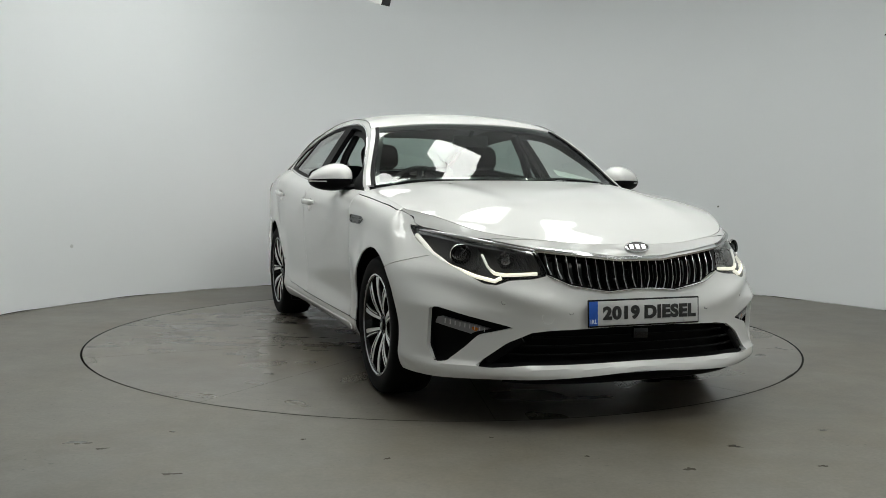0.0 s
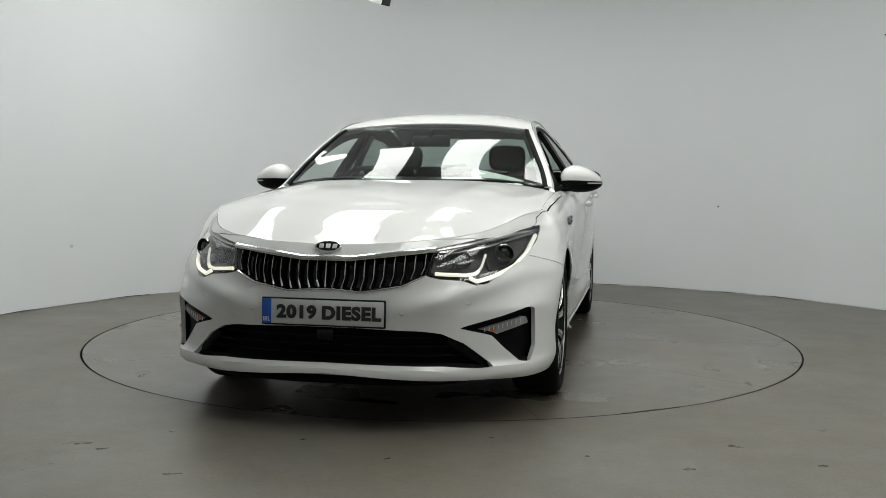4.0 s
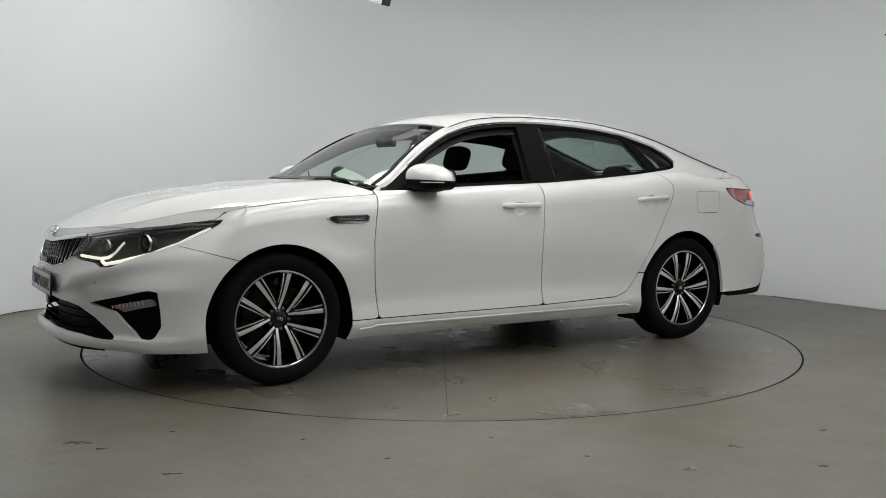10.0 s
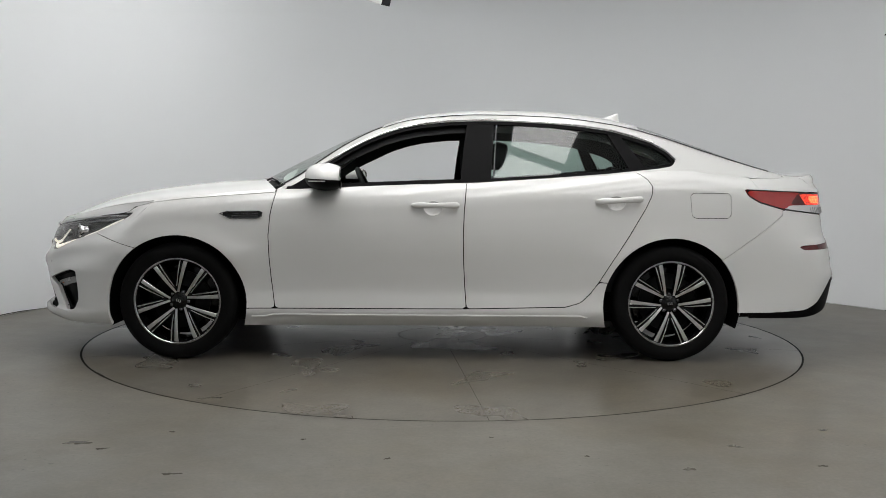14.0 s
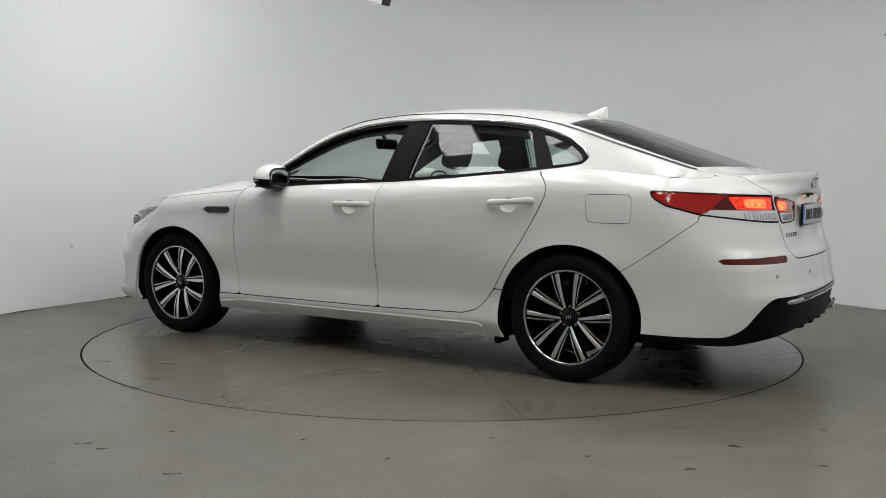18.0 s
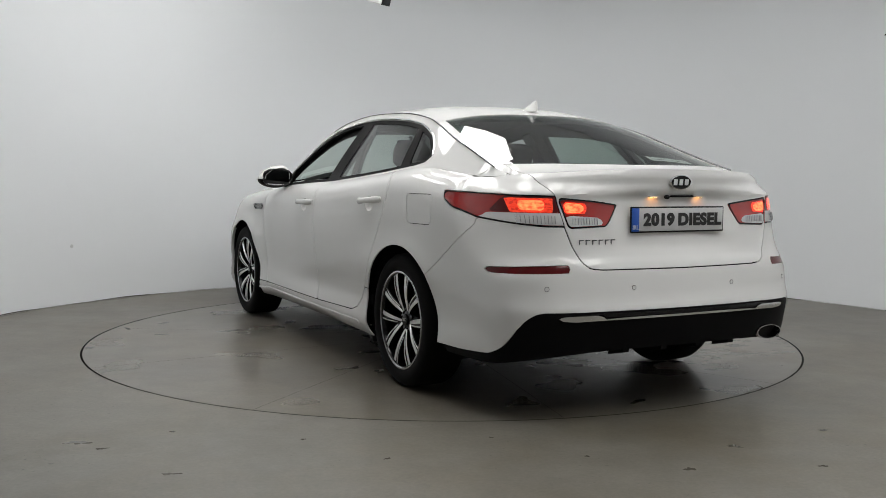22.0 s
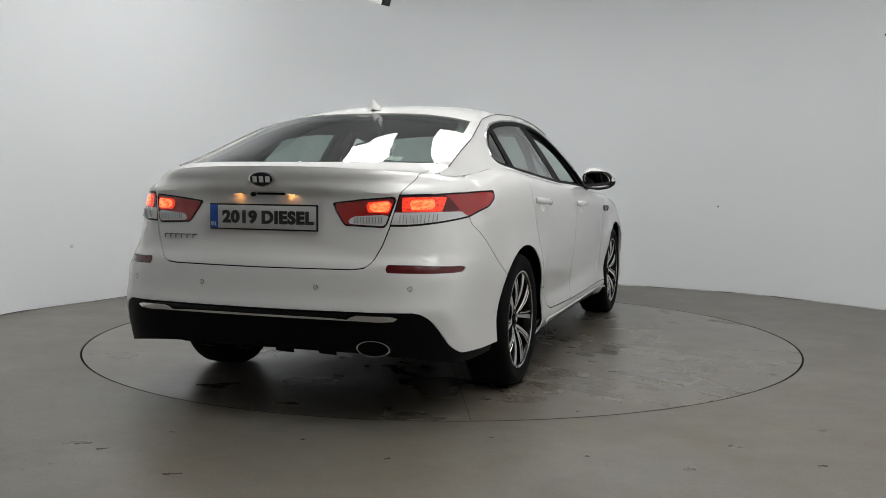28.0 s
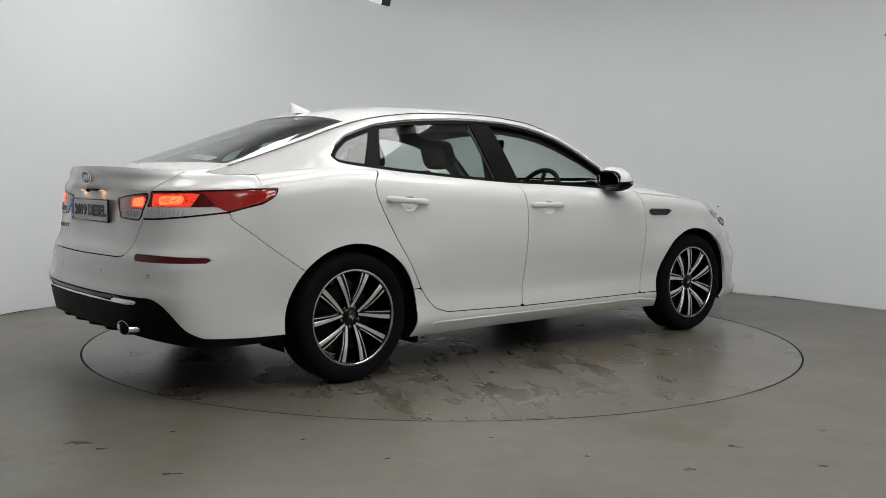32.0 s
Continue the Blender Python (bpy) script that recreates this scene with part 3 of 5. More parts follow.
QUARTER_PANE = [(-1.31, .9), (-1.275, 1.09), (-1.19, 1.22), (-1.11, 1.34), (-1.10, 1.5), (-1.6, 1.5), (-1.6, .9)]


# the bonnet's edge along the shoulder and over the headlights, seen from the side
BONNET_SIDE = [(.852, .953), (1.119, .934), (1.41, .909), (1.562, .889), (1.66, .864), (1.695, .834), (1.847, .803), (1.984, .777), (2.08, .768), (2.085, .789), (2.2, .789), (2.3, .775), (2.6, .775), (2.6, 1.3), (.852, 1.3)]
# grip recesses of the door handles: middle x, middle z, half length, half height
CUPS = ((-.042, .870, .052, .040), (-1.072, .905, .052, .040))


def cup_line(c, k=1.0):
    return [(c[0] + k * c[2] * math.cos(u), c[1] + k * c[3] * math.sin(u)) for u in np.linspace(0, 2 * math.pi, 33)[:-1]]


def upper_z(x, y):
    """Height of the glasshouse's top surface, from the cowl over the roof to the boot."""
    m, r, w = mid_z(x), rail_z(x), rail_y(x)
    p = spl((1.03, .8, .3, -.2, -1.2, -1.6, -2.1), (2.0, 2.0, 2.2, 2.8, 2.8, 2.6, 2.4), x)
    return m - (m - r) * np.clip(np.abs(y) / w, 0, 1) ** p


def build_car():
    car = new("car")
    tagged(car, "white four-door saloon car with lit tail lamps standing on the turntable", "car")
    OFF = (-AXIS[0], -AXIS[1], 0)

    def p(name, VF, material, label="", parent=None, angle=35):
        return part(name, VF, material, parent or car, label, angle, (0, 0, 0) if parent else OFF)

    def pair(name, VF, material, label="", rimmed=0, angle=35):
        a = rim(VF, rimmed) if rimmed else VF
        return p(name, a, material, label, None, angle), p(name, mirror(a), material, label, None, angle)

    B = body_rows()
    full = grid(B)
    nose = grid(B[B[:, :, 0].max(1) > 1.5])
    tail = grid(B[B[:, :, 0].min(1) < -1.5])
    E = .006
    no_arch = (side_of(ARCH_F, False, 0), side_of(ARCH_R, False, 0))

    off_head = lambda V: -np.maximum(sd(HEAD, V[:, 1:]), 1.655 - V[:, 0]) + .003
    # --- white body panels ---
    fender = carve(full, side_of(DOOR_1 + [(1.2, .297), (1.3, .5)] + NOSE_SEAM + [(1.95, .70), (1.95, 1.3)]), no_arch[0])
    on_top = lambda V: sd(BONNET_SIDE, V[:, [0, 2]])
    fender = carve(fender, off_head, lambda V: -on_top(V) + .0016)
    left, right = pair("front_wing", fender, PAINT, "white painted front wing", E)
    wings = (left, right)
    fd = carve(full, side_of(DOOR_1 + DOOR_2[::-1]))
    rd = carve(full, side_of(DOOR_2 + DOOR_3[::-1]), no_arch[1])
    fd, rd = carve(fd, side_of(cup_line(CUPS[0]), False, 0)), carve(rd, side_of(cup_line(CUPS[1]), False, 0))
    front_doors = pair("front_door", fd, PAINT, "white front door with its window lowered", E)
    rear_doors = pair("rear_door", rd, PAINT, "white rear door with tinted window", E)
    sill = carve(full, side_of([(1.2, .0), (1.2, .297), (.852, .297), (-.234, .301), (-.80, .314), (-.885, .34), (-.941, .395), (-.985, .455), (-1.10, .45), (-1.3, .3), (-1.3, 0)]), *no_arch)
    pair("sill", sill, PAINT, "white sill panel", E)
    seam_up = TAIL_SEAM[:4] + [(-2.05, .873), (-2.336, .839), (-3, .837)]
    quarter = carve(full, side_of(DOOR_3[:9] + [(-1.10, .45), (-1.4, .5), (-1.6, .53)] + seam_up[1:] + [(-3, 1.4)]), no_arch[1], side_of(LAMP_O, False))
    quarter = carve(quarter, lambda V: np.where(V[:, 0] < -1.6, -sd(LID, V[:, 1:]) + .0016, -1))
    flap = [(-1.495, .957), (-1.51, .966), (-1.715, .966), (-1.73, .955), (-1.733, .84), (-1.715, .824), (-1.525, .824), (-1.507, .835)]
    quarter_l = carve(quarter, side_of(flap, False, .0015))
    p("rear_quarter", rim(quarter_l, E), PAINT, "white rear quarter panel with fuel flap")
    p("rear_quarter", mirror(rim(quarter, E)), PAINT, "white rear quarter panel")
    p("fuel_flap", rim(carve(full, side_of(flap, True, .0015)), .006), PAINT, "white rounded fuel flap")

    holes = (off_head, front_of(GRILLE, False, .0), front_of(INTAKE, False, 0), front_of(FOG, False, 0))
    bumper = carve(nose, side_of(NOSE_SEAM + [(1.95, .72), (1.95, 1.3), (3, 1.3), (3, -1), (1.3, -1), (1.3, .5)], True, .0008), no_arch[0], *holes, lambda V: -on_top(V) + .0016)
    front_bumper = p("front_bumper", rim(both(bumper), .02), PAINT, "white front bumper")
    rb = carve(tail, side_of(seam_up + [(-3, -1), (-1.3, -1), (-1.3, .45)], True, .0006), no_arch[1], front_of(LID, False, .004), front_of(DIFF, False, 0), side_of(LAMP_O, False), front_of(REFLECT, False, .001))
    rear_bumper = p("rear_bumper", rim(both(rb), .02), PAINT, "white rear bumper")
    lid_face = carve(tail, front_of(LID), lambda V: -sd(LAMP_I, V[:, 1:]) + .002)
    boot = p("boot_lid", rim(both(lid_face), E), PAINT, "white boot lid")
    diff = carve(tail, front_of(DIFF), no_arch[1], lambda V: V[:, 0] + 1.86)
    diffuser = p("rear_diffuser", rim(both(shifted(diff, -.004)), .03), BLACK, "black plastic lower bumper")

    # --- bonnet and boot top ---
    top_row = B[:, -1]
    nf = top_row[:int(np.argmax(top_row[:len(top_row) // 3, 1] > .7985))]
    ys = np.linspace(.7995, -.7995, 91)
    xt = np.interp(np.abs(ys), nf[:, 1], nf[:, 0]) - .004
    xr = 1.03 - .17 * (ys / .79) ** 2
    a = np.linspace(0, 1, 60)
    X = xr[None] + (xt - xr)[None] * a[:, None]
    X = X[::-1]
    Y = np.repeat(ys[None], 60, 0)
    Z = hood_z(X, Y)
    crease = .010 * np.exp(-((np.abs(Y) - (.36 + .12 * (2.2 - X))) / .09) ** 2) * np.clip((X - .9) / .3, 0, 1) * np.clip((2.25 - X) / .4, 0, 1)
    Z = Z + crease
    shoulder = carve(full, lambda V: on_top(V) + .0016, off_head, front_of(GRILLE, False, .004), lambda V: .8 - V[:, 0])
    bonnet = p("bonnet", join(rim(grid(np.stack([X, Y, Z], 2)), .025), shoulder, mirror(shoulder)), PAINT, "white bonnet with soft creases")
    nr = top_row[(top_row[:, 0] < -1.85)][::-1]
    nr = nr[np.argsort(nr[:, 1])]
    lim = .735
    ys = np.linspace(lim, -lim, 81)
    xe = np.interp(np.abs(ys), nr[:, 1], nr[:, 0]) + .001
    ze = np.interp(np.abs(ys), nr[:, 1], nr[:, 2])
    xg = -2.105 + .16 * (np.abs(ys) / lim) ** 2.2
    xg = np.maximum(xg, xe + .01)
    zt, yt = top_side(xg)
    w = rail_y(xg)
    f = np.clip((np.abs(ys) - w) / np.maximum(yt - w, .01), 0, 1)
    zg = upper_z(xg, ys) * (1 - f) + zt * f
    a = np.linspace(0, 1, 24)
    X = xg[None] + (xe - xg)[None] * a[:, None]
    Z = zg[None] + (ze - zg)[None] * a[:, None] - .016 * (np.sin(math.pi * a) ** 1.0)[:, None] * np.clip((lim - np.abs(ys)) / .2, 0, 1)[None]
    deck = grid(np.stack([X, np.repeat(ys[None], 24, 0), Z], 2))
    seam = .642
    p("boot_top", rim(carve(deck, lambda V: np.abs(V[:, 1]) - seam + .002), .012), PAINT, "white upper face of the boot lid", boot)
    for s in (1, -1):
        p("boot_shoulder", rim(carve(deck, lambda V: seam + .002 - s * V[:, 1]), .012), PAINT, "white corner beside the boot lid")

    # --- glasshouse ---
    xs = np.concatenate([np.linspace(1.02, -1.0, 102), np.linspace(-1.02, -2.1, 60)])
    t = np.linspace(1, -1, 61)
    W = rail_y(xs)
    Y = W[:, None] * t[None]
    X = np.repeat(xs[:, None], 61, 1)
    roof_all = grid(np.stack([X, Y, upper_z(X, Y)], 2))
    edge = lambda V: rail_y(V[:, 0]) - np.abs(V[:, 1])
    ws_low = lambda V: V[:, 0] - (1.0 - .17 * (V[:, 1] / .72) ** 2)
    ws_top = lambda V: .262 + .02 * (1 - (V[:, 1] / .55) ** 2) - V[:, 0]
    rg_top = lambda V: V[:, 0] - (-1.30 + .03 * (V[:, 1] / .5) ** 2)
    rg_low = lambda V: -(V[:, 0] - (-2.105 + .15 * (np.abs(V[:, 1]) / .66) ** 2.2))
    aw = lambda V: .042 - edge(V)
    cw = lambda V: .05 - edge(V)
    p("windscreen", rim(shifted(carve(roof_all, ws_low, ws_top, aw), -.004), .004), SCREEN, "clear curved windscreen")
    band = carve(roof_all, ws_low, ws_top, aw)
    inner = lambda V: np.minimum(np.minimum(-ws_low(V) - .03, -ws_top(V) - .055), -aw(V) - .035)
    p("windscreen_border", shifted(carve(band, inner), -.009), GLOSS_BLACK, "black printed border of the windscreen")
    p("rear_window", rim(shifted(carve(roof_all, rg_top, rg_low, cw), -.004), .004), WINDOW, "dark tinted rear window")
    band = carve(roof_all, rg_top, rg_low, cw)
    inner = lambda V: np.minimum(np.minimum(-rg_low(V) - .03, -rg_top(V) - .05), -cw(V) - .05)
    p("rear_window_border", shifted(carve(band, inner), -.009), GLOSS_BLACK, "black printed border of the rear window")
    skin = carve(roof_all, lambda V: -ws_top(V) + .003, lambda V: -rg_top(V) + .003)
    roof = p("roof", rim(skin, .02), PAINT, "white roof panel")
    ap = carve(roof_all, ws_top, ws_low, lambda V: edge(V) - .042 + .002)
    cp = carve(roof_all, rg_top, lambda V: edge(V) - .05 + .002)
    p("screen_pillar", rim(carve(ap, lambda V: -V[:, 1]), .012), PAINT, "white windscreen pillar")
    p("screen_pillar", rim(carve(ap, lambda V: V[:, 1]), .012), PAINT, "white windscreen pillar")
    p("rear_pillar", rim(carve(cp, lambda V: -V[:, 1]), .012), PAINT, "white rear pillar")
    p("rear_pillar", rim(carve(cp, lambda V: V[:, 1]), .012), PAINT, "white rear pillar")
    seal = carve(roof_all, ws_top, ws_low, lambda V: edge(V) - .050, lambda V: .026 - edge(V))
    for s in (1, -1):
        p("screen_seal", rim(shifted(carve(seal, lambda V: -s * V[:, 1]), .003), .008), BLACK, "black seal along the windscreen pillar")
    p("scuttle", shifted(carve(roof_all, lambda V: -ws_low(V) + .002), -.024), BLACK, "black plastic scuttle panel")
    p("headliner", shifted(carve(roof_all, lambda V: -ws_top(V) - .03, lambda V: -rg_top(V) - .03), -.03), LINER, "grey cloth headliner")

    xs = np.linspace(.86, -2.08, 150)
    zt, yt = top_side(xs)
    v = np.linspace(0, 1, 40)
    Z = zt[:, None] + (rail_z(xs) - zt)[:, None] * v[None]
    X = np.repeat(xs[:, None], 40, 1)
    side = grid(np.stack([X, cabin_side_y(X, Z), Z], 2))
    frame_side = carve(side, side_of(DLO, False, 0))
    pair("side_frame", frame_side, PAINT, "white door frame and roof rail", .02)
    ring_in = lambda V: -(sd(DLO, V[:, [0, 2]]) + .019)
    trim = carve(side, side_of(DLO, True, 0), ring_in)
    pair("window_trim", shifted(trim, -.003), BLACK, "black window surround", .02)
    inside = lambda V: sd(DLO, V[:, [0, 2]]) + .019
    posts = carve(side, inside, side_of(FRONT_OPEN, False, 0), side_of(REAR_PANE, False, 0), side_of(QUARTER_PANE, False, 0))
    pair("centre_post", shifted(carve(posts, lambda V: -.7 - V[:, 0]), -.004), BLACK, "black centre pillar cover", .03)
    pair("rear_post", shifted(carve(posts, lambda V: V[:, 0] + .7), -.004), BLACK, "black rear door pillar cover", .03)
    pair("rear_door_window", shifted(carve(side, inside, side_of(REAR_PANE, True, -.002)), -.008), WINDOW, "green tinted door glass", .004)
    pair("quarter_window", shifted(carve(side, inside, side_of(QUARTER_PANE, True, -.002)), -.008), WINDOW, "green tinted quarter glass", .004)
    rail = [(x, float(rail_y(np.array(x))) + .002, float(rail_z(np.array(x))) + .001) for x in np.linspace(.25, -2.0, 60)]
    pair("frame_lining", shifted(carve(side, lambda V: -(sd(DLO, V[:, [0, 2]]) + .03 + .018 * np.clip((V[:, 2] - 1.1) / .1, 0, 1))), -.035), TRIM, "dark lining round the windows")
    back = carve(side, lambda V: V[:, 0] + 1.25, side_of([(-1.26, 1.13), (-1.24, 1.20), (-1.20, 1.25), (-1.27, 1.25), (-1.34, 1.2), (-1.37, 1.14)], False, 0))
    pair("rear_pillar_trim", shifted(back, -.06), TRIM, "dark inner trim of the rear pillar")
    pair("roof_moulding", tube(rail, .0022, 6), GLOSS_BLACK, "thin dark roof moulding")
    tailrail = rail[38:]
    pair("pillar_moulding", tube([(a, b + .001, c + .002) for a, b, c in tailrail], .0035, 6), DARK_CHROME, "dark chrome moulding along the rear pillar")
    line = [(x, float(cabin_side_y(np.array(x), np.array(z + .006))) + .002, z + .006) for x, z in DLO[9:-1]]
    pair("window_chrome", tube(line, .005, 6), CHROME, "chrome strip over the windows")

    # --- inner shell, floor and wheel housings ---
    inner = carve(shifted(full, -.022), *[side_of([(c + (.41 * math.cos(a)), .318 + .41 * math.sin(a)) for a in np.linspace(0, 6.2, 40)], False, 0) for c in (1.4025, -1.4025)])
    holes_in = [lambda V, q=q, s=s: np.where(V[:, 0] * s > 1.5, -sd(q, V[:, 1:]) - .01, -1) for q, s in ((GRILLE, 1), (INTAKE, 1), (FOG, 1), (HEAD, 1))]
    inner = carve(inner, *holes_in, lambda V: np.where(V[:, 0] > .8, V[:, 2] - hood_z(V[:, 0], np.abs(V[:, 1])) + .03, -1))
    # set dark behind the panels so their gaps carry shade in the colour
    p("inner_body", both(inner), DARK, "inner body, coloured dark to give the panel gaps their shade")
    under = p("underbody", box(0, 0, .27, 4.3, 1.24, .05, .02), DARK, "dark underbody")
    p("floor_pan", box(0, 0, .25, 2.0, 1.62, .06, .02), DARK, "", under)
    p("exhaust_tunnel", box(-.4, .1, .22, 2.4, .12, .08, .03), DARK, "", under)
    for c in (1.4025, -1.4025):
        for s in (1, -1):
            prof = [(.05, .60), (.40, .60), (.405, .86)]
            V, F = lathe([(r, o * s) for r, o in prof], 40)
            V = V + np.array((c, 0, .33))
            VF = carve((V, F), lambda V: .19 - V[:, 2])
            p("wheel_housing", VF, DARK, "black wheel housing")
    return car, p, pair, dict(B=B, nose=nose, tail=tail, full=full, side=side, roof=roof_all, bumper=front_bumper, rear=rear_bumper, boot=boot, bonnet=bonnet, doors=front_doors, rdoors=rear_doors, wings=wings, diffuser=diffuser, OFF=OFF, roofpart=roof)

def letters(text, width, height, material, parent, name, M, bold=.0):
    """Raised lettering of that width and height, centred on the pose M (x along the line, y up)."""
    cu = bpy.data.curves.new("lettering", "FONT")
    cu.body, cu.extrude, cu.offset, cu.align_x, cu.space_character = text, .04, bold, "CENTER", 1.1
    tmp = new("lettering", cu)
    me = bpy.data.meshes.new_from_object(tmp.evaluated_get(bpy.context.evaluated_depsgraph_get()))
    bpy.data.objects.remove(tmp)
    V = np.array([v.co[:] for v in me.vertices])
    F = [tuple(f.vertices) for f in me.polygons]
    bpy.data.meshes.remove(me)
    lo, hi = V.min(0), V.max(0)
    V = (V - (lo + hi) / 2) / (hi - lo) * (width, height, .003)
    return part(name, moved((V, F), M), material, parent, angle=30)


def on_nose(y, z, out=0.0):
    return (float(nose_x(z) + nose_dx(abs(y), z)) + out, y, z)


def on_tail(y, z, out=0.0):
    return (float(tail_x(z) + tail_dx(abs(y), z)) - out, y, z)


def smooth_line(pts, n=40):
    P = np.array(pts, float)
    s = np.concatenate([[0], np.cumsum(np.linalg.norm(np.diff(P, axis=0), axis=1))])
    q = np.linspace(0, s[-1], n)
    return np.stack([spl_cr(s, P[:, c], q) for c in range(P.shape[1])], 1)


def straight_line(pts, step=.012):
    out = []
    for a, b in zip(pts[:-1], pts[1:]):
        n = max(1, int(math.dist(a, b) / step))
        out += [tuple(np.array(a) + (np.array(b) - np.array(a)) * i / n) for i in range(n)]
    return out + [tuple(pts[-1])]


def cross_z(poly, y):
    zs = []
    for a, b in zip(poly, poly[1:] + poly[:1]):
        if (a[0] > y) != (b[0] > y):
            zs.append(a[1] + (y - a[0]) / (b[0] - a[0]) * (b[1] - a[1]))
    return min(zs), max(zs)


def front_details(car, p, pair, K):
    nose = K["nose"]
    rx = pose(0, 0, 0, 90, 0, 90)

    # headlights
    for s in (1, -1):
        f = (lambda VF: VF) if s > 0 else mirror
        patch = carve(nose, lambda V: np.maximum(sd(HEAD, V[:, 1:]), 1.66 - V[:, 0]) - .001)
        lamp = p("headlight", f(pocket(shifted(patch, -.002), .07)), LAMP_SHELL, "lit headlight with white daylight strips")
        back = lambda y: -.012 - .02 * max(0, y - .66) / .13
        for pts, r, material, label in (([(.790, .785), (.768, .715), (.742, .682)], .0105, DRL_SOFT, "pale light guide"), ([(.742, .682), (.728, .668), (.66, .634), (.60, .618), (.572, .632)], .0085, DRL, "glowing white strip"),
                                        ([(.622, .722), (.612, .675), (.601, .658)], .0055, DRL_SOFT, "pale light guide"), ([(.601, .658), (.592, .648), (.555, .643), (.44, .652)], .0075, DRL, "glowing white strip")):
            p("daylight_strip", f(tube([on_nose(y, z, back(y)) for y, z in straight_line(pts)], r, 8)), material, label, lamp)
        # dark inner frame between the strips, and the grey shelf under the brow
        frame_in = carve(shifted(nose, -.058), front_of([(.60, .738), (.70, .762), (.765, .775), (.750, .712), (.70, .672), (.64, .645), (.625, .66)]))
        p("inner_frame", f(rim(frame_in, .02)), LAMP_SHELL, "dark grey inner frame", lamp)
        shelf = carve(shifted(nose, -.016), front_of([(.44, .742), (.49, .750), (.60, .772), (.676, .786), (.79, .808), (.785, .790), (.70, .770), (.62, .748), (.50, .730), (.44, .728)]), lambda V: 1.66 - V[:, 0])
        p("reflector", f(rim(shelf, .006)), SLAT_CHROME, "bright reflector band", lamp)
        for (cy, cz, r), dx in (((.682, .718, .034), -.036), ((.535, .70, .026), -.045)):
            x, y, z = on_nose(cy, cz, dx)
            M = Matrix.Translation((x, y, z)) @ pose(0, 0, 0, 0, 0, 25)
            p("lamp_bezel", f(moved(lathe([(r * 1.35, .012), (r * 1.25, .02), (r * 1.05, .0), (r * .98, -.03)], 32, "x"), M)), SLAT_CHROME, "chrome bezel", lamp)
            p("projector", f(moved(ball(0, 0, 0, r * .6, r, r, 24, 14), M)), GLOSS_BLACK if r > .03 else DARK_CHROME, "round projector lens", lamp)
        for i in range(7):
            y = .455 + i * .017
            a, b = on_nose(y, .668, -.04), on_nose(y + .01, .715, -.05)
            p("fin", f(tube([a, b], .003, 6)), DARK_CHROME, "", lamp)
        top = [on_nose(y, z, .001 - .018 * max(0, y - .66) / .13) for y, z in straight_line([(.790, .812), (.747, .806), (.676, .79), (.60, .774), (.49, .752), (.44, .744)])]
        p("lamp_brow", f(tube(top, [.003 + .005 * math.sin(math.pi * i / (len(top) - 1)) ** .5 for i in range(len(top))], 8)), SLAT_CHROME, "chrome brow of the headlight", lamp)
        p("lamp_cover", f(rim(patch, .003)), LENS, "clear lamp cover", lamp)

    # grille
    patch = both(carve(nose, front_of(GRILLE, True, -.001)))
    grille = p("grille", pocket(patch, .035), GLOSS_BLACK, "black grille with upright slats and chrome frame")
    half = straight_line([(0, .712), (.10, .711), (.20, .723), (.435, .748)])
    line = [on_nose(-y, z, .004) for y, z in half[::-1]] + [on_nose(y, z, .004) for y, z in half[1:]]
    p("upper_frame", tube(line, .012, 8), CHROME, "chrome upper frame", grille)
    half = straight_line([(0, .588), (.04, .588), (.156, .578), (.32, .606), (.405, .646)])
    line = [on_nose(-y, z, .003) for y, z in half[::-1]] + [on_nose(y, z, .003) for y, z in half[1:]]
    p("lower_frame", tube(line, .004, 8), CHROME, "thin chrome lower frame", grille)
    n = 21
    for i in range(n):
        y = -.40 + .80 * i / (n - 1)
        lo, hi = cross_z(GRILLE, abs(y) + 1e-4)
        z = np.linspace(lo + .006, hi - .006, 9)
        # upright blade whose foot bends towards the middle
        foot = np.clip(.35 - (z - lo) / (hi - lo), 0, 1) / .35
        sgn = 0 if abs(y) < .02 else (1 if y > 0 else -1)
        q = [on_nose(y - sgn * .014 * float(d), float(a), -.010) for a, d in zip(z, foot)]
        p("slat", tube([(a - .008, b, c) for a, b, c in q], .0105, 6, flat=.75, up=(1, 0, 0)), GLOSS_BLACK, "", grille)
        p("slat_edge", tube([(a + .0045, b, c) for a, b, c in q], [.0040, .0036, .0028] + [.0019] * 5 + [.0012], 5), SLAT_CHROME, "chrome slat edge", grille)

    # lower intake
    patch = both(carve(nose, front_of(INTAKE, True, -.001)))
    intake = p("lower_intake", pocket(patch, .09), BLACK, "black lower air intake")
    for z, w in ((.315, .56), (.352, .52), (.388, .46)):
        q = [on_nose(y, z, -.03) for y in np.linspace(-w, w, 40)]
        p("intake_bar", tube(q, .005, 6), DARK, "", intake)
    x, y, z = on_nose(0, .40, -.012)
    p("radar_cover", box(x, y, z, .02, .07, .045, .004), GLOSS_BLACK, "", intake)
    for s in (1, -1):
        q = [on_nose(s * y, z, -.02) for y, z in ((.50, .385), (.56, .335), (.62, .285))]
        p("intake_side", tube(q, .02, 8, flat=.6), BLACK, "", intake)
    lip = [on_nose(y, .208 - .01 * abs(y), -.035) for y in np.linspace(-.56, .56, 60)]
    p("chin_lip", tube(lip, [.004 + .014 * math.sin(math.pi * min(max(i / 59, .02), .98)) ** .4 for i in range(60)], 8), BLACK, "black lower lip")
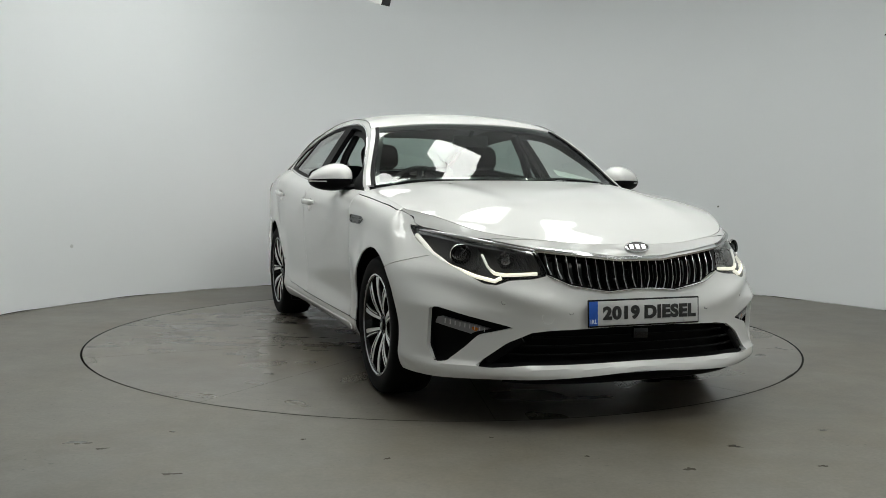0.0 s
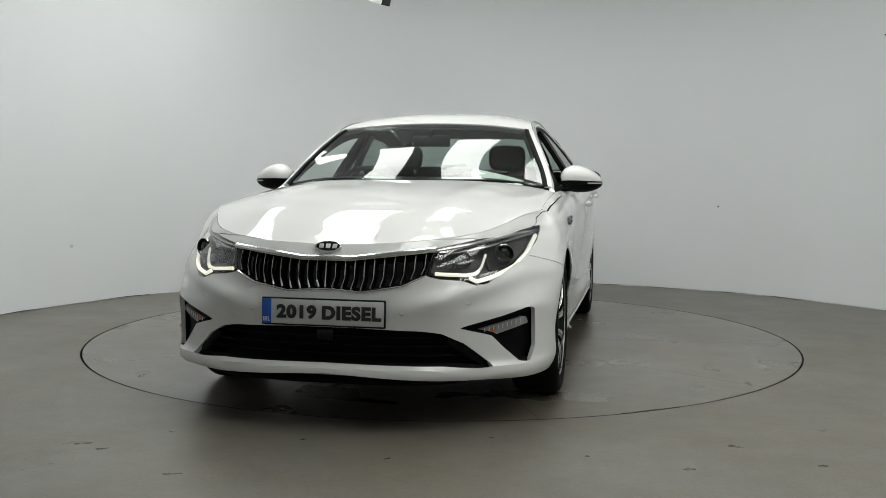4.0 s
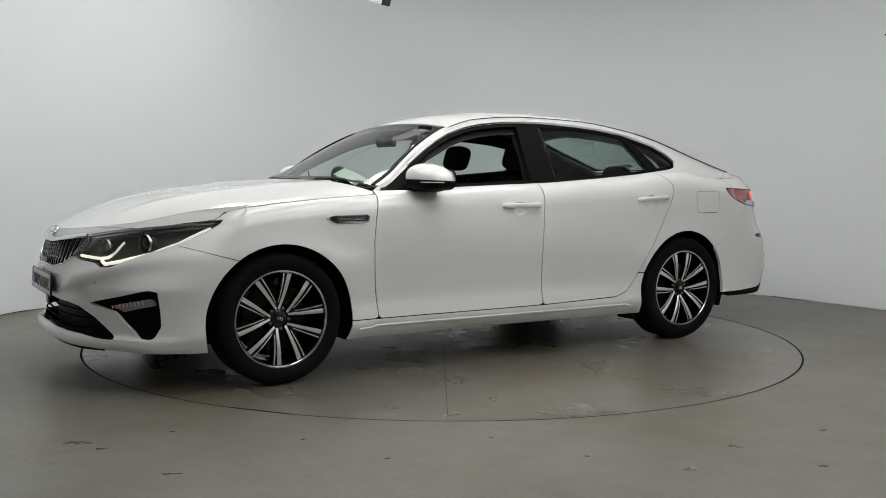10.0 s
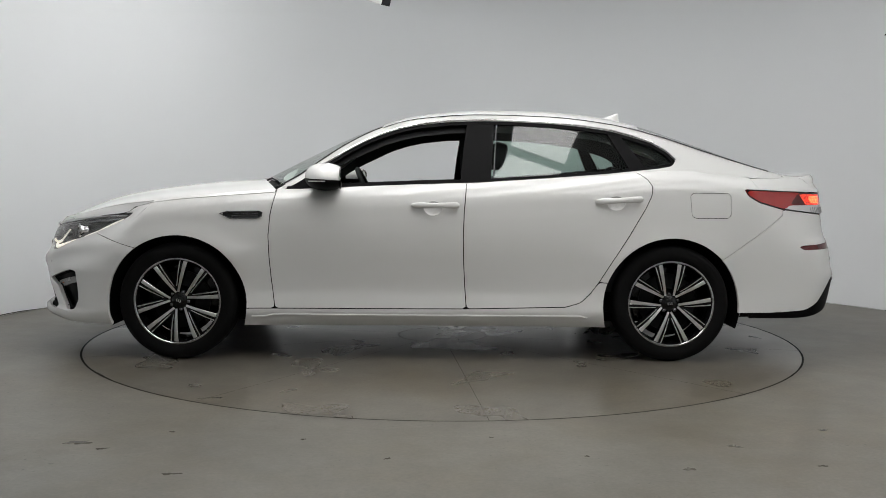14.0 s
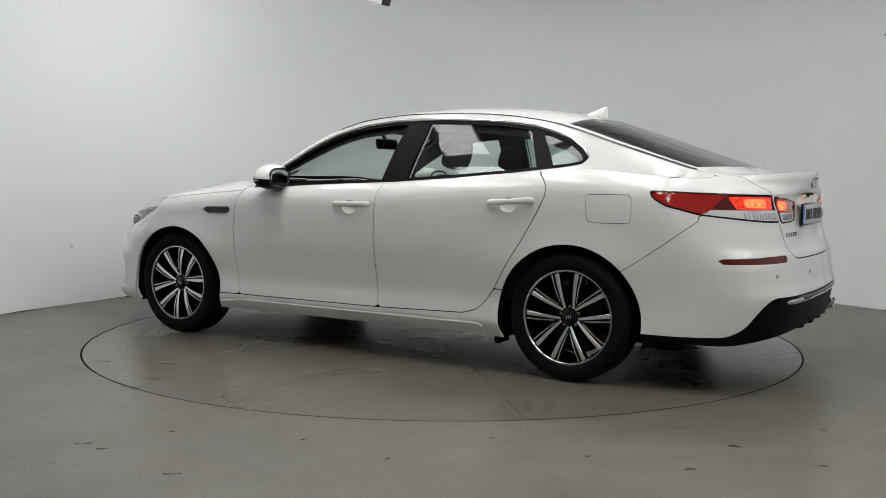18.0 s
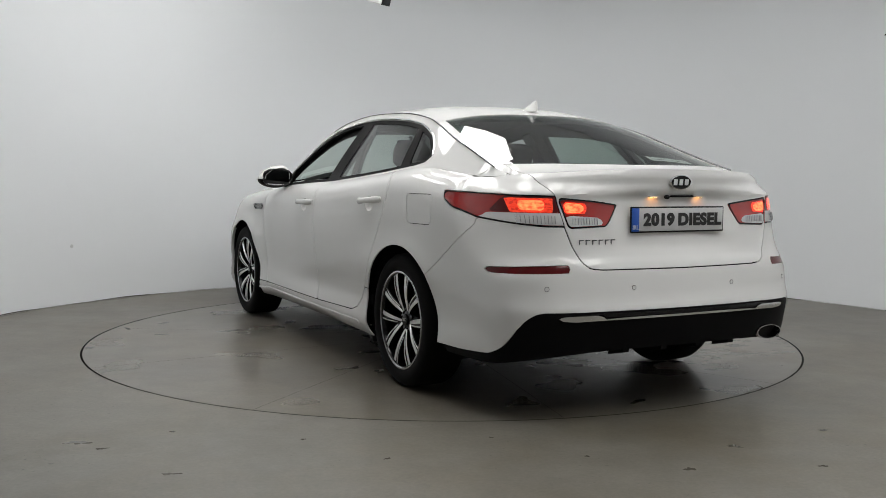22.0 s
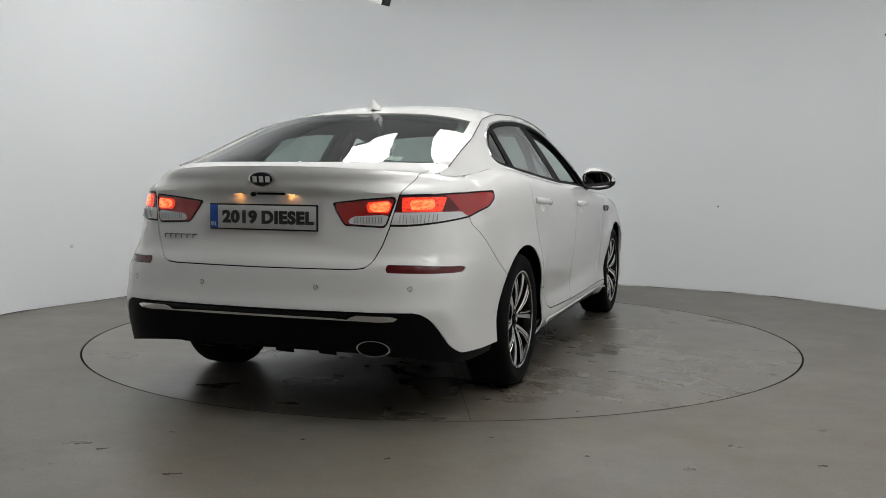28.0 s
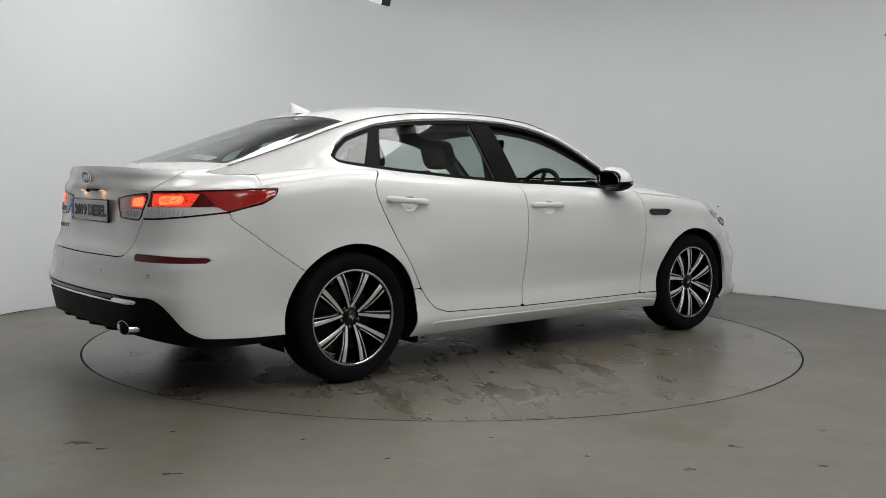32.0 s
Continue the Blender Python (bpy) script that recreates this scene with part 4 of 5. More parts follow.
    # fog pockets
    for s in (1, -1):
        f = (lambda VF: VF) if s > 0 else mirror
        fog = p("fog_pocket", f(pocket(carve(nose, front_of(FOG, True, -.001)), .04)), BLACK, "black fog lamp pocket")
        lens = carve(shifted(nose, -.024), front_of([(.590, .414), (.785, .462), (.796, .428), (.66, .386)]))
        p("fog_lamp", f(rim(lens, .02)), FOG_LENS, "clear ribbed fog lamp", fog)
        amber = carve(shifted(nose, -.022), front_of([(.645, .419), (.675, .427), (.678, .408), (.650, .401)]))
        p("indicator", f(amber), ORANGE, "amber indicator", fog)
        for i in range(9):
            y = .632 + i * .017
            p("lens_rib", f(tube([on_nose(y, .400 + (y - .60) * .19, -.0225), on_nose(y, .413 + (y - .60) * .24, -.0225)], .0022, 5)), CLEAR_LENS, "", fog)
        for y, z in ((.322, .498), (.575, .535)):
            x0 = on_nose(s * y, z, -.002 if y < .4 else -.005)
            M = Matrix.Translation(x0) @ pose(0, 0, 0, 0, 0, s * (8 if y < .4 else 35))
            p("parking_sensor", moved(lathe([(.0005, .004), (.0080, .004), (.0088, .002), (.0088, -.004)], 20, "x"), M), PAINT, "", K["bumper"])
            p("sensor_ring", moved(lathe([(.0088, .0035), (.0104, .0035), (.0104, -.004)], 20, "x"), M), DARK_CHROME, "thin dark ring", K["bumper"])
    x0 = on_nose(-.415, .475, -.0015)
    M = Matrix.Translation(x0) @ pose(0, 0, 0, 0, 0, -13)
    p("tow_cover_rim", moved(lathe([(.024, .0022), (.0258, .0022), (.0258, -.003)], 28, "x"), M), PAINT, "faint round tow cover edge", K["bumper"])

    # badge: dark oval with bright bars in place of its letters
    badge(p, K["bumper"], Matrix.Translation((2.300, 0, .757)) @ pose(0, 0, 0, 90, 0, 90) @ pose(0, 0, 0, -38, 0, 0), .115, .054)
    plate(p, car, Matrix.Translation((2.370, 0, .4935)) @ rx @ pose(0, 0, 0, -3, 0, 0), K["OFF"])

    # side vents in the wings
    for s in (1, -1):
        f = (lambda VF: VF) if s > 0 else mirror
        shape = [(1.158, .832), (1.12, .844), (.935, .848), (.918, .84), (.922, .818), (.95, .808), (1.10, .806)]
        wing = K["wings"][0 if s > 0 else 1]
        vent = p("side_vent", f(rim(shifted(carve(K["full"], side_of(shape, True, 0)), .002), .004)), GLOSS_BLACK, "black side vent with chrome frame")
        q = [(x, float(side_y(np.array(x), np.array(z))) + .004, z) for x, z in straight_line(shape + shape[:1], .02)[:-1]]
        p("vent_frame", f(tube(q, .0026, 6, closed=True)), DARK_CHROME, "dark chrome vent frame", vent)
        for hole in ([(1.115, .835), (1.09, .842), (.945, .843), (.94, .833), (1.09, .831)], [(1.095, .822), (.94, .824), (.945, .814), (1.08, .812)]):
            q = [(x, float(side_y(np.array(x), np.array(z))) + .0045, z) for x, z in straight_line(hole + hole[:1], .02)[:-1]]
            p("vent_bar", f(tube(q, .0013, 6, closed=True)), DARK_CHROME, "dark chrome rim of the vent slot", vent)


def badge(p, parent, M, w, h):
    def oval(r0, r1, z0, z1):
        V, F = lathe([(r0, z0), (r1, z1), (r1 * .98, z1 + .002), (.0005, z1 + .002)] if r0 < r1 else [(r0, z0), (r0, z1), (r1, z1 + .002), (r1, z0)], 48, "z")
        return V * (w / 2, h / 2, 1), F
    b = p("badge", moved(oval(.93, .94, 0, .003), M), GLOSS_BLACK, "dark oval badge with chrome rim", parent)
    p("badge_rim", moved(oval(1.0, .88, -.001, .004), M), CHROME, "chrome rim", b)
    for k in (-.5, 0, .5):
        p("badge_bar", moved(box(k * w / 2, 0, .006, w * .17, h * .40, .002, .0006, 1), M), MACHINED, "plain chrome bar", b)


def plate(p, car, M, off):
    """Show plate: x along its length, y up, z outwards."""
    b = p("show_plate", moved(box(0, 0, 0, .528, .114, .010, .004), M), GLOSS_BLACK, "grey show plate with black lettering and a blue band")
    p("plate_face", moved(box(.012, 0, .0045, .490, .1, .004, .0015), M), PLATE, "pale grey face", b)
    p("plate_band", moved(box(-.2405, 0, .005, .040, .1, .0045, .0015), M), BLUE, "blue band", b)
    letters("IRL", .030, .018, SILVER_INK, b, "band_letters", M @ Matrix.Translation((-.2405, -.032, .0082)), .01)
    letters("2019", .172, .058, INK, b, "plate_letters", M @ Matrix.Translation((-.112, 0, .0075)), .055)
    letters("DIESEL", .250, .058, INK, b, "plate_letters", M @ Matrix.Translation((.122, 0, .0075)), .055)
    for k in (-.16, .19):
        p("plate_screw", moved(lathe([(.004, .006), (.004, .0078), (.0005, .0082)], 12, "z"), M @ Matrix.Translation((k, -.043, 0))), PLATE, "", b)


def rear_details(car, p, pair, K):
    tail = K["tail"]
    for s in (1, -1):
        f = (lambda VF: VF) if s > 0 else mirror
        outer = carve(tail, side_of(LAMP_O, True, .001), lambda V: -sd(LID, V[:, 1:]) + .003)
        lamp = p("tail_lamp", f(rim(outer, .03)), RED, "lit red and clear tail lamp")

        def piece(name, poly, material, label, parent, d, fn=side_of, src=outer):
            p(name, f(rim(shifted(carve(src, fn(poly, True, 0)), d), .002)), material, label, parent)
        piece("dark_band", [(-2.16, .970), (-2.6, .970), (-2.6, .90), (-2.10, .90)], RED_DARK, "dark red band", lamp, .0012)
        piece("lit_segment", [(.612, .960), (.752, .962), (.745, .900), (.612, .899)], RED_GLOW, "glowing red segment", lamp, .0025, front_of)
        piece("lit_bulb", [(.642, .951), (.722, .951), (.720, .909), (.642, .908)], HOT_GLOW, "bright bulb glow", lamp, .004, front_of)
        piece("clear_segment", [(-2.055, .876), (-2.10, .898), (-2.6, .896), (-2.6, .845), (-2.336, .847)], CLEAR_LENS, "clear ribbed segment", lamp, .002)
        seal = lambda VF, fn: carve(VF, lambda V: -(fn(V) + .0045))
        p("lamp_seal", f(rim(shifted(seal(outer, lambda V: sd(LAMP_O, V[:, [0, 2]])), .0028), .003)), GLOSS_BLACK, "black edge", lamp)
        inner = carve(tail, front_of(LAMP_I, True, .001))
        lamp2 = p("boot_lamp", f(rim(inner, .03)), RED, "lit red and clear lamp in the boot lid")
        p("lamp_seal", f(rim(shifted(seal(inner, lambda V: sd(LAMP_I, V[:, 1:])), .0028), .003)), GLOSS_BLACK, "black edge", lamp2)
        piece("lit_segment", [(.577, .948), (.468, .938), (.474, .895), (.567, .893)], RED_GLOW, "glowing red segment", lamp2, .0025, front_of, inner)
        piece("lit_bulb", [(.570, .943), (.482, .935), (.486, .899), (.562, .898)], HOT_GLOW, "bright bulb glow", lamp2, .004, front_of, inner)
        piece("clear_segment", [(.566, .888), (.41, .878), (.388, .847), (.556, .840)], CLEAR_LENS, "clear ribbed segment", lamp2, .002, front_of, inner)
        for y0, y1, za, zb, owner in ((.425, .548, .850, .878, lamp2), (.612, .74, .853, .888, lamp)):
            for y in np.arange(y0, y1, .0125):
                p("lens_rib", f(tube([on_tail(float(y), za, .0035), on_tail(float(y), zb, .0035)], .0016, 5)), SLAT_CHROME, "", owner)
        p("rear_reflector", f(rim(shifted(carve(tail, front_of(REFLECT, True, 0)), -.003), .01)), RED_DARK, "dark red bumper reflector")
        for y, z in ((.277, .582), (.671, .584)):
            M = Matrix.Translation(on_tail(s * y, z, -.002 if y < .4 else -.005)) @ pose(0, 0, 0, 0, 0, 180 - s * (3 if y < .4 else 22))
            p("parking_sensor", moved(lathe([(.0005, .004), (.0080, .004), (.0088, .002), (.0088, -.004)], 20, "x"), M), PAINT, "", K["rear"])
            p("sensor_ring", moved(lathe([(.0088, .0035), (.0104, .0035), (.0104, -.004)], 20, "x"), M), DARK_CHROME, "thin dark ring", K["rear"])
        trim = carve(tail, front_of([(.665, .452), (.61, .472), (.46, .474), (.43, .462), (-.1, .462), (-.1, .450), (.45, .448), (.56, .445)]))
        trim = carve(trim, lambda V: -V[:, 1])
        p("bumper_strip", f(rim(shifted(trim, .002), .004)), CHROME, "chrome strip across the lower bumper", K["diffuser"])
        slot = carve(tail, front_of([(.58, .483), (.43, .482), (-.1, .482), (-.1, .461), (.42, .461), (.44, .470), (.56, .470)]), lambda V: -V[:, 1])
        p("bumper_mesh", f(rim(shifted(slot, -.001), .01)), GLOSS_BLACK, "black mesh slot", K["diffuser"])
        holder = p("plate_lamp", box(-2.399, s * .13, .968, .018, .040, .004, .001, 1), PAINT, "lamp over the plate with a warm glow")
        p("lamp_lens", box(-2.399, s * .13, .9657, .012, .032, .0008, 0), WARM, "warm lit lens", holder)
    for y in (-.30, -.10, .10, .30):
        V = [on_tail(y, .345, -.004), on_tail(y, .30, -.004), on_tail(y, .275, -.10), on_tail(y, .33, -.10)]
        sec = [[(a, b + d, c) for a, b, c in V] for d in (-.016, .016)]
        p("diffuser_fin", loft(sec), BLACK, "", K["diffuser"])
    # exhaust tip on the car's right
    V, F = lathe([(1.0, .10), (1.0, -.03), (.97, -.045), (.90, -.045), (.86, -.03), (.84, .10), (.01, .10)], 40, "x")
    V = V * (1, .078, .034)
    pipe = p("exhaust_tip", (V + np.array((-2.41, -.535, .335)), F), CHROME, "oval chrome exhaust tip")
    V, F = lathe([(.83, .09), (.83, -.02)], 40, "x")
    p("exhaust_bore", (V * (1, .078, .034) + np.array((-2.41, -.535, .335)), F), DARK, "sooty bore", pipe)
    p("camera_eye", ball(-2.401, .055, .966, .012, .014, .010), GLOSS_BLACK, "small black camera", K["boot"])
    p("boot_handle", box(-2.397, -.03, .969, .02, .13, .009, .003), BLACK, "black boot release", K["boot"])
    badge(p, K["boot"], Matrix.Translation((-2.4235, 0, 1.032)) @ pose(0, 0, 0, 90, 0, -90) @ pose(0, 0, 0, 8, 0, 0), .125, .066)
    plate(p, car, Matrix.Translation((-2.4135, 0, .868)) @ pose(0, 0, 0, 90, 0, -90), K["OFF"])
    # model name, as plain bars of its length
    for i in range(6):
        y = .505 - i * .031
        M = Matrix.Translation(on_tail(y, .775, .002)) @ pose(0, 0, 0, 90, 0, -90)
        p("name_bar", moved(join(box(0, .009, 0, .024, .004, .004, .001, 1), box(-.009, 0, 0, .004, .02, .004, .001, 1)), M), DARK_CHROME, "plain dark chrome bar", K["boot"])
    # roof aerial
    sec = []
    for k in np.linspace(0, 1, 10):
        a, b = -1.075 - .165 * k, -1.255 + .005 * k
        z = float(mid_z(np.array(-1.16))) - .006 + .058 * k
        w = .026 * (1 - k) ** .8 + .002
        cx, lx = (a + b) / 2, abs(a - b) / 2
        sec.append([(cx + lx * math.cos(u), w * math.sin(u), z - (.02 * (-cx - lx * math.cos(u) - 1.16) if k < .2 else 0)) for u in np.linspace(0, 2 * math.pi, 21)[:-1]])
    p("aerial_fin", loft(sec), PAINT, "white shark fin aerial", None, 50)
    # sticker along the foot of the rear window
    V = np.array([[(x, y, float(upper_z(np.array(x), np.array(y))) - .012) for y in np.linspace(-.46, -.20, 12)] for x in (-1.93, -1.99)])
    stick = p("window_sticker", grid(V[::-1]), PAPER, "pale sticker strip on the rear window")
    for i, y in enumerate(np.linspace(-.44, -.22, 12)):
        for k, x in enumerate((-1.945, -1.975)):
            if (i * 7 + k * 3) % 5:
                p("sticker_bar", box(x, y, float(upper_z(np.array(x), np.array(y))) - .0095, .012, .013, .001, 0), INK, "", stick)


def side_details(car, p, pair, K):
    for s in (1, -1):
        f = (lambda VF: VF) if s > 0 else mirror
        # door mirror
        shell = ball(.565, .925, 1.042, .122, .116, .078, 36, 24, .86)
        V = shell[0].copy()
        k = np.clip((V[:, 1] - .81) / .23, 0, 1)
        V[:, 2] = .985 + (V[:, 2] - .985) * (1.06 - .42 * k ** 2)
        V[:, 0] = .475 + (V[:, 0] - .475) * (1.06 - .30 * k) - .10 * (V[:, 1] - .925)
        shell = (V, shell[1])
        cut = lambda V: (.475 - .10 * (V[:, 1] - .925)) - V[:, 0]
        mirror_ob = p("door_mirror", f(carve(shell, cut, lambda V: 1.028 - V[:, 2] + .05 * (V[:, 0] - .56))), PAINT, "white door mirror with black base")
        p("mirror_base", f(carve(shell, cut, lambda V: V[:, 2] - .05 * (V[:, 0] - .56) - 1.0265)), BLACK, "black lower half", mirror_ob)
        q = [(.477 - .10 * (y - .925), y, z) for y, z in [(.925 + .100 * math.copysign(abs(math.cos(a)) ** .72, math.cos(a)), 1.034 + .055 * math.copysign(abs(math.sin(a)) ** .72, math.sin(a))) for a in np.linspace(0, 2 * math.pi, 33)[:-1]]]
        n = len(q)
        p("mirror_glass", f((np.array(q + [(.478, .925, 1.034)]), [(i, n, (i + 1) % n) for i in range(n)])), MIRROR, "mirror glass", mirror_ob)
        p("mirror_bezel", f(tube(q, .006, 6, closed=True)), GLOSS_BLACK, "", mirror_ob)
        p("mirror_arm", f(loft([[(.60 + .055 * math.cos(a), .80, .985 + .018 * math.sin(a)) for a in np.linspace(0, 6.28, 17)[:-1]], [(.585 + .05 * math.cos(a), .90, .99 + .016 * math.sin(a)) for a in np.linspace(0, 6.28, 17)[:-1]]])), BLACK, "black mirror arm", mirror_ob)
        blink = [(.475 + (.09 + .119 * math.cos(a)) * (1.06 - .30 * (.115 + .113 * math.sin(a)) / .23), .925 + .116 * math.sin(a), 1.018) for a in np.linspace(.35, 1.5, 14)]
        p("mirror_indicator", f(tube(blink, .0035, 6)), CLEAR_LENS, "thin side indicator", mirror_ob)
        q = [(x, float(cabin_side_y(np.array(x), np.array(z))) - .010, z) for x, z in ((-.385, 1.025), (-.392, 1.1), (-.404, 1.24), (-.415, 1.355))]
        p("window_guide", f(tube(q, .004, 6)), DARK_CHROME, "bright guide of the door glass")
        tri = [(.80, .968), (.60, .984), (.60, 1.10), (.69, 1.035)]
        p("mirror_sail", f(rim(shifted(carve(K["side"], side_of(tri, True, 0)), .001), .01)), BLACK, "black sail panel", K["doors"][0 if s > 0 else 1])
        # handles
        for (a, b, za, zb), door in (((.075, -.185, .887, .889), K["doors"]), ((-.955, -1.218, .914, .930), K["rdoors"])):
            door = door[0 if s > 0 else 1]
            xs = np.linspace(a, b, 25)
            zs = np.linspace(za, zb, 25)
            k = np.sin(np.linspace(0, math.pi, 25)) ** .45
            taper = np.clip(np.minimum(np.linspace(.25, 6, 25), np.linspace(8, .5, 25)), 0, 1)
            q = [(x, float(side_y(np.array(x), np.array(z))) + .002 + .030 * c, z) for x, z, c in zip(xs, zs, k)]
            h = p("door_handle", f(tube(q, [(.0150 + .0040 * (1 - e)) * (.45 + .55 * c) for c, e in zip(taper, np.sin(np.linspace(0, math.pi, 25)) ** 2)], 14, flat=.6)), PAINT, "white pull handle", door)
            c = CUPS[0 if a > -.5 else 1]
            VF = carve(K["full"], side_of(cup_line(c, 1.01), True, 0))
            V = VF[0].copy()
            r = np.hypot((V[:, 0] - c[0]) / c[2], (V[:, 2] - c[1]) / c[3])
            V[:, 1] -= .020 * np.clip(1 - r ** 4, 0, 1) ** .6
            p("handle_cup", f((V, VF[1])), PAINT, "hollow grip recess", door)
            x = b + .06
            z = float(np.interp(x, (b, a), (zb, za)))
            p("handle_seam", f(tube([(x, float(side_y(np.array(x), np.array(z))) + .0395, z + d) for d in (-.012, .012)], .0014, 5)), INK, "", h)
        # mud guard stub and sill rib
        q = [(x, float(side_y(np.array(x), np.array(.262))) + .003, .262 - .01 * (abs(x) > .9)) for x in np.linspace(.98, -.92, 50)]
        p("sill_rib", f(tube(q, .006, 6, flat=.6)), PAINT, "")
        p("mud_flap", f(box(-.985, .80, .20, .03, .13, .09, .008)), BLACK, "black flap before the rear wheel")
    # wipers
    for y0, y1 in ((-.55, .05), (.02, .58)):
        q = []
        for k in np.linspace(0, 1, 12):
            y = y0 + (y1 - y0) * k
            x = 1.0 - .17 * (y / .72) ** 2 + .012 - .02 * k
            q.append((x, y, float(upper_z(np.array(min(x, 1.02)), np.array(y))) - .012))
        w = p("wiper", tube(q, .0045, 6, flat=.7), BLACK, "black wiper")
        p("wiper_arm", tube([(q[0][0] + .05, y0 + .04, q[0][2] - .02), q[5]], .005, 6), BLACK, "", w)


def build_wheels(car, p, K):
    # one wheel at the origin, facing +y; the others share its meshes
    RT_, RR = .333, .245
    tyre = lathe([(RR - .012, -.10), (RR + .01, -.11), (.30, -.112), (.322, -.10), (.331, -.082), (.333, -.04), (.333, .04), (.331, .082), (.322, .10), (.314, .107), (.300, .112), (.285, .113), (.262, .110), (RR + .006, .103), (RR - .004, .098), (RR - .012, .085)], 96)
    barrel = lathe([(RR - .004, .099), (RR + .002, .102), (RR - .004, .104), (RR - .012, .100), (RR - .018, .085), (RR - .025, .02), (RR - .022, -.095), (RR - .012, -.10)], 96)
    lip = lathe([(RR - .012, .0985), (RR - .006, .1055), (RR + .001, .1045), (RR + .003, .101), (RR - .003, .099)], 96)
    hub = lathe([(.20, -.03), (.19, -.028), (.085, -.028), (.066, .03), (.056, .054), (.044, .064), (.032, .070), (.0005, .070)], 64)
    disc = lathe([(.165, -.012), (.165, .002), (.09, .004), (.08, .01)], 64)
    meshes = [("barrel", barrel, GLOSS_BLACK, "black rim barrel"), ("rim_lip", lip, SLAT_CHROME, "machined rim edge"), ("hub", hub, GLOSS_BLACK, "black wheel centre"), ("brake_disc", disc, TRIM, "dark brake disc"), ("tyre", tyre, RUBBER, "black rubber tyre")]

    def leg(a_rim, a_axis):
        r0, r1 = .052, RR - .012
        P0 = np.array((r0 * math.cos(a_axis), r0 * math.sin(a_axis)))
        P1 = np.array((r1 * math.cos(a_rim), r1 * math.sin(a_rim)))
        d = P1 - P0
        d = d / np.linalg.norm(d)
        s = np.array((-d[1], d[0]))
        return P0, P1, s

    def bar(P0, P1, s, w0, w1, y0a, y0b, depth, shift0=0.0, shift1=0.0, n=7):
        sec = []
        for k in np.linspace(0, 1, n):
            c = P0 + (P1 - P0) * k + s * (shift0 + (shift1 - shift0) * k)
            w = w0 + (w1 - w0) * k
            y = y0a + (y0b - y0a) * k + .010 * math.sin(math.pi * k)
            l, r = c - s * w / 2, c + s * w / 2
            l2, r2 = c - s * w * .62, c + s * w * .62
            sec.append([(l2[0], y - depth, l2[1]), (r2[0], y - depth, r2[1]), (r[0], y, r[1]), (l[0], y, l[1])])
        return loft(sec)

    for i in range(5):
        ax = radians(130 - 72 * i)
        for sg in (1, -1):
            P0, P1, s = leg(ax + sg * radians(19), ax)
            meshes.append(("spoke", bar(P0, P1, s, .026, .048, .068, .092, .03), GLOSS_BLACK, ""))
            meshes.append(("spoke_face", bar(P0, P1, s, .010, .019, .0705, .0945, .002, .007 * sg, .0135 * sg), MACHINED, "machined spoke face"))
            meshes.append(("spoke_line", bar(P0 + (P1 - P0) * .18, P1, s, .003, .005, .0795, .0945, .002, -.007 * sg, -.0165 * sg), MACHINED, "thin machined line"))
        a = radians(94 - 72 * i)
        V, F = lathe([(.011, .058), (.011, .066), (.006, .070), (.0005, .070)], 6)
        meshes.append(("wheel_nut", (V + np.array((.052 * math.cos(a), 0, .052 * math.sin(a))), F), DARK_CHROME, "chrome wheel nut"))
    V, F = lathe([(.030, .074), (.030, .078), (.027, .080), (.0005, .080)], 32)
    meshes.append(("centre_cap", (V, F), GLOSS_BLACK, "black centre cap"))
    for k in (-.011, 0, .011):
        meshes.append(("cap_bar", box(k, .0805, 0, .004, .002, .016, .0005, 1), MACHINED, "plain bright bar"))
    meshes.append(("valve", moved(lathe([(.003, 0), (.003, .02), (.0005, .022)], 10), Matrix.Translation((-.12, .085, -.19))), DARK, ""))
    done = {}
    for cx in (1.4025, -1.4025):
        for s in (1, -1):
            root = None
            for n, (name, VF, material, label) in enumerate(meshes):
                if n not in done:
                    ob = part(name if root else "wheel", VF, material, root or car, label, 40)
                    done[n] = ob.data
                else:
                    ob = new(name if root else "wheel", done[n])
                    ob.parent = root or car
                    if label:
                        ob["label"] = label
                if root is None:
                    root = ob
                    ob["label"] = "alloy wheel with paired black and machined spokes"
                    ob.matrix_basis = Matrix.Translation((cx - AXIS[0], s * .785 - AXIS[1], .333)) @ pose(0, 0, 0, 0, {(1, 1): -21, (0, 1): 6, (1, -1): 25, (0, -1): -32}[(cx > 0, s)], 0 if s > 0 else 180)


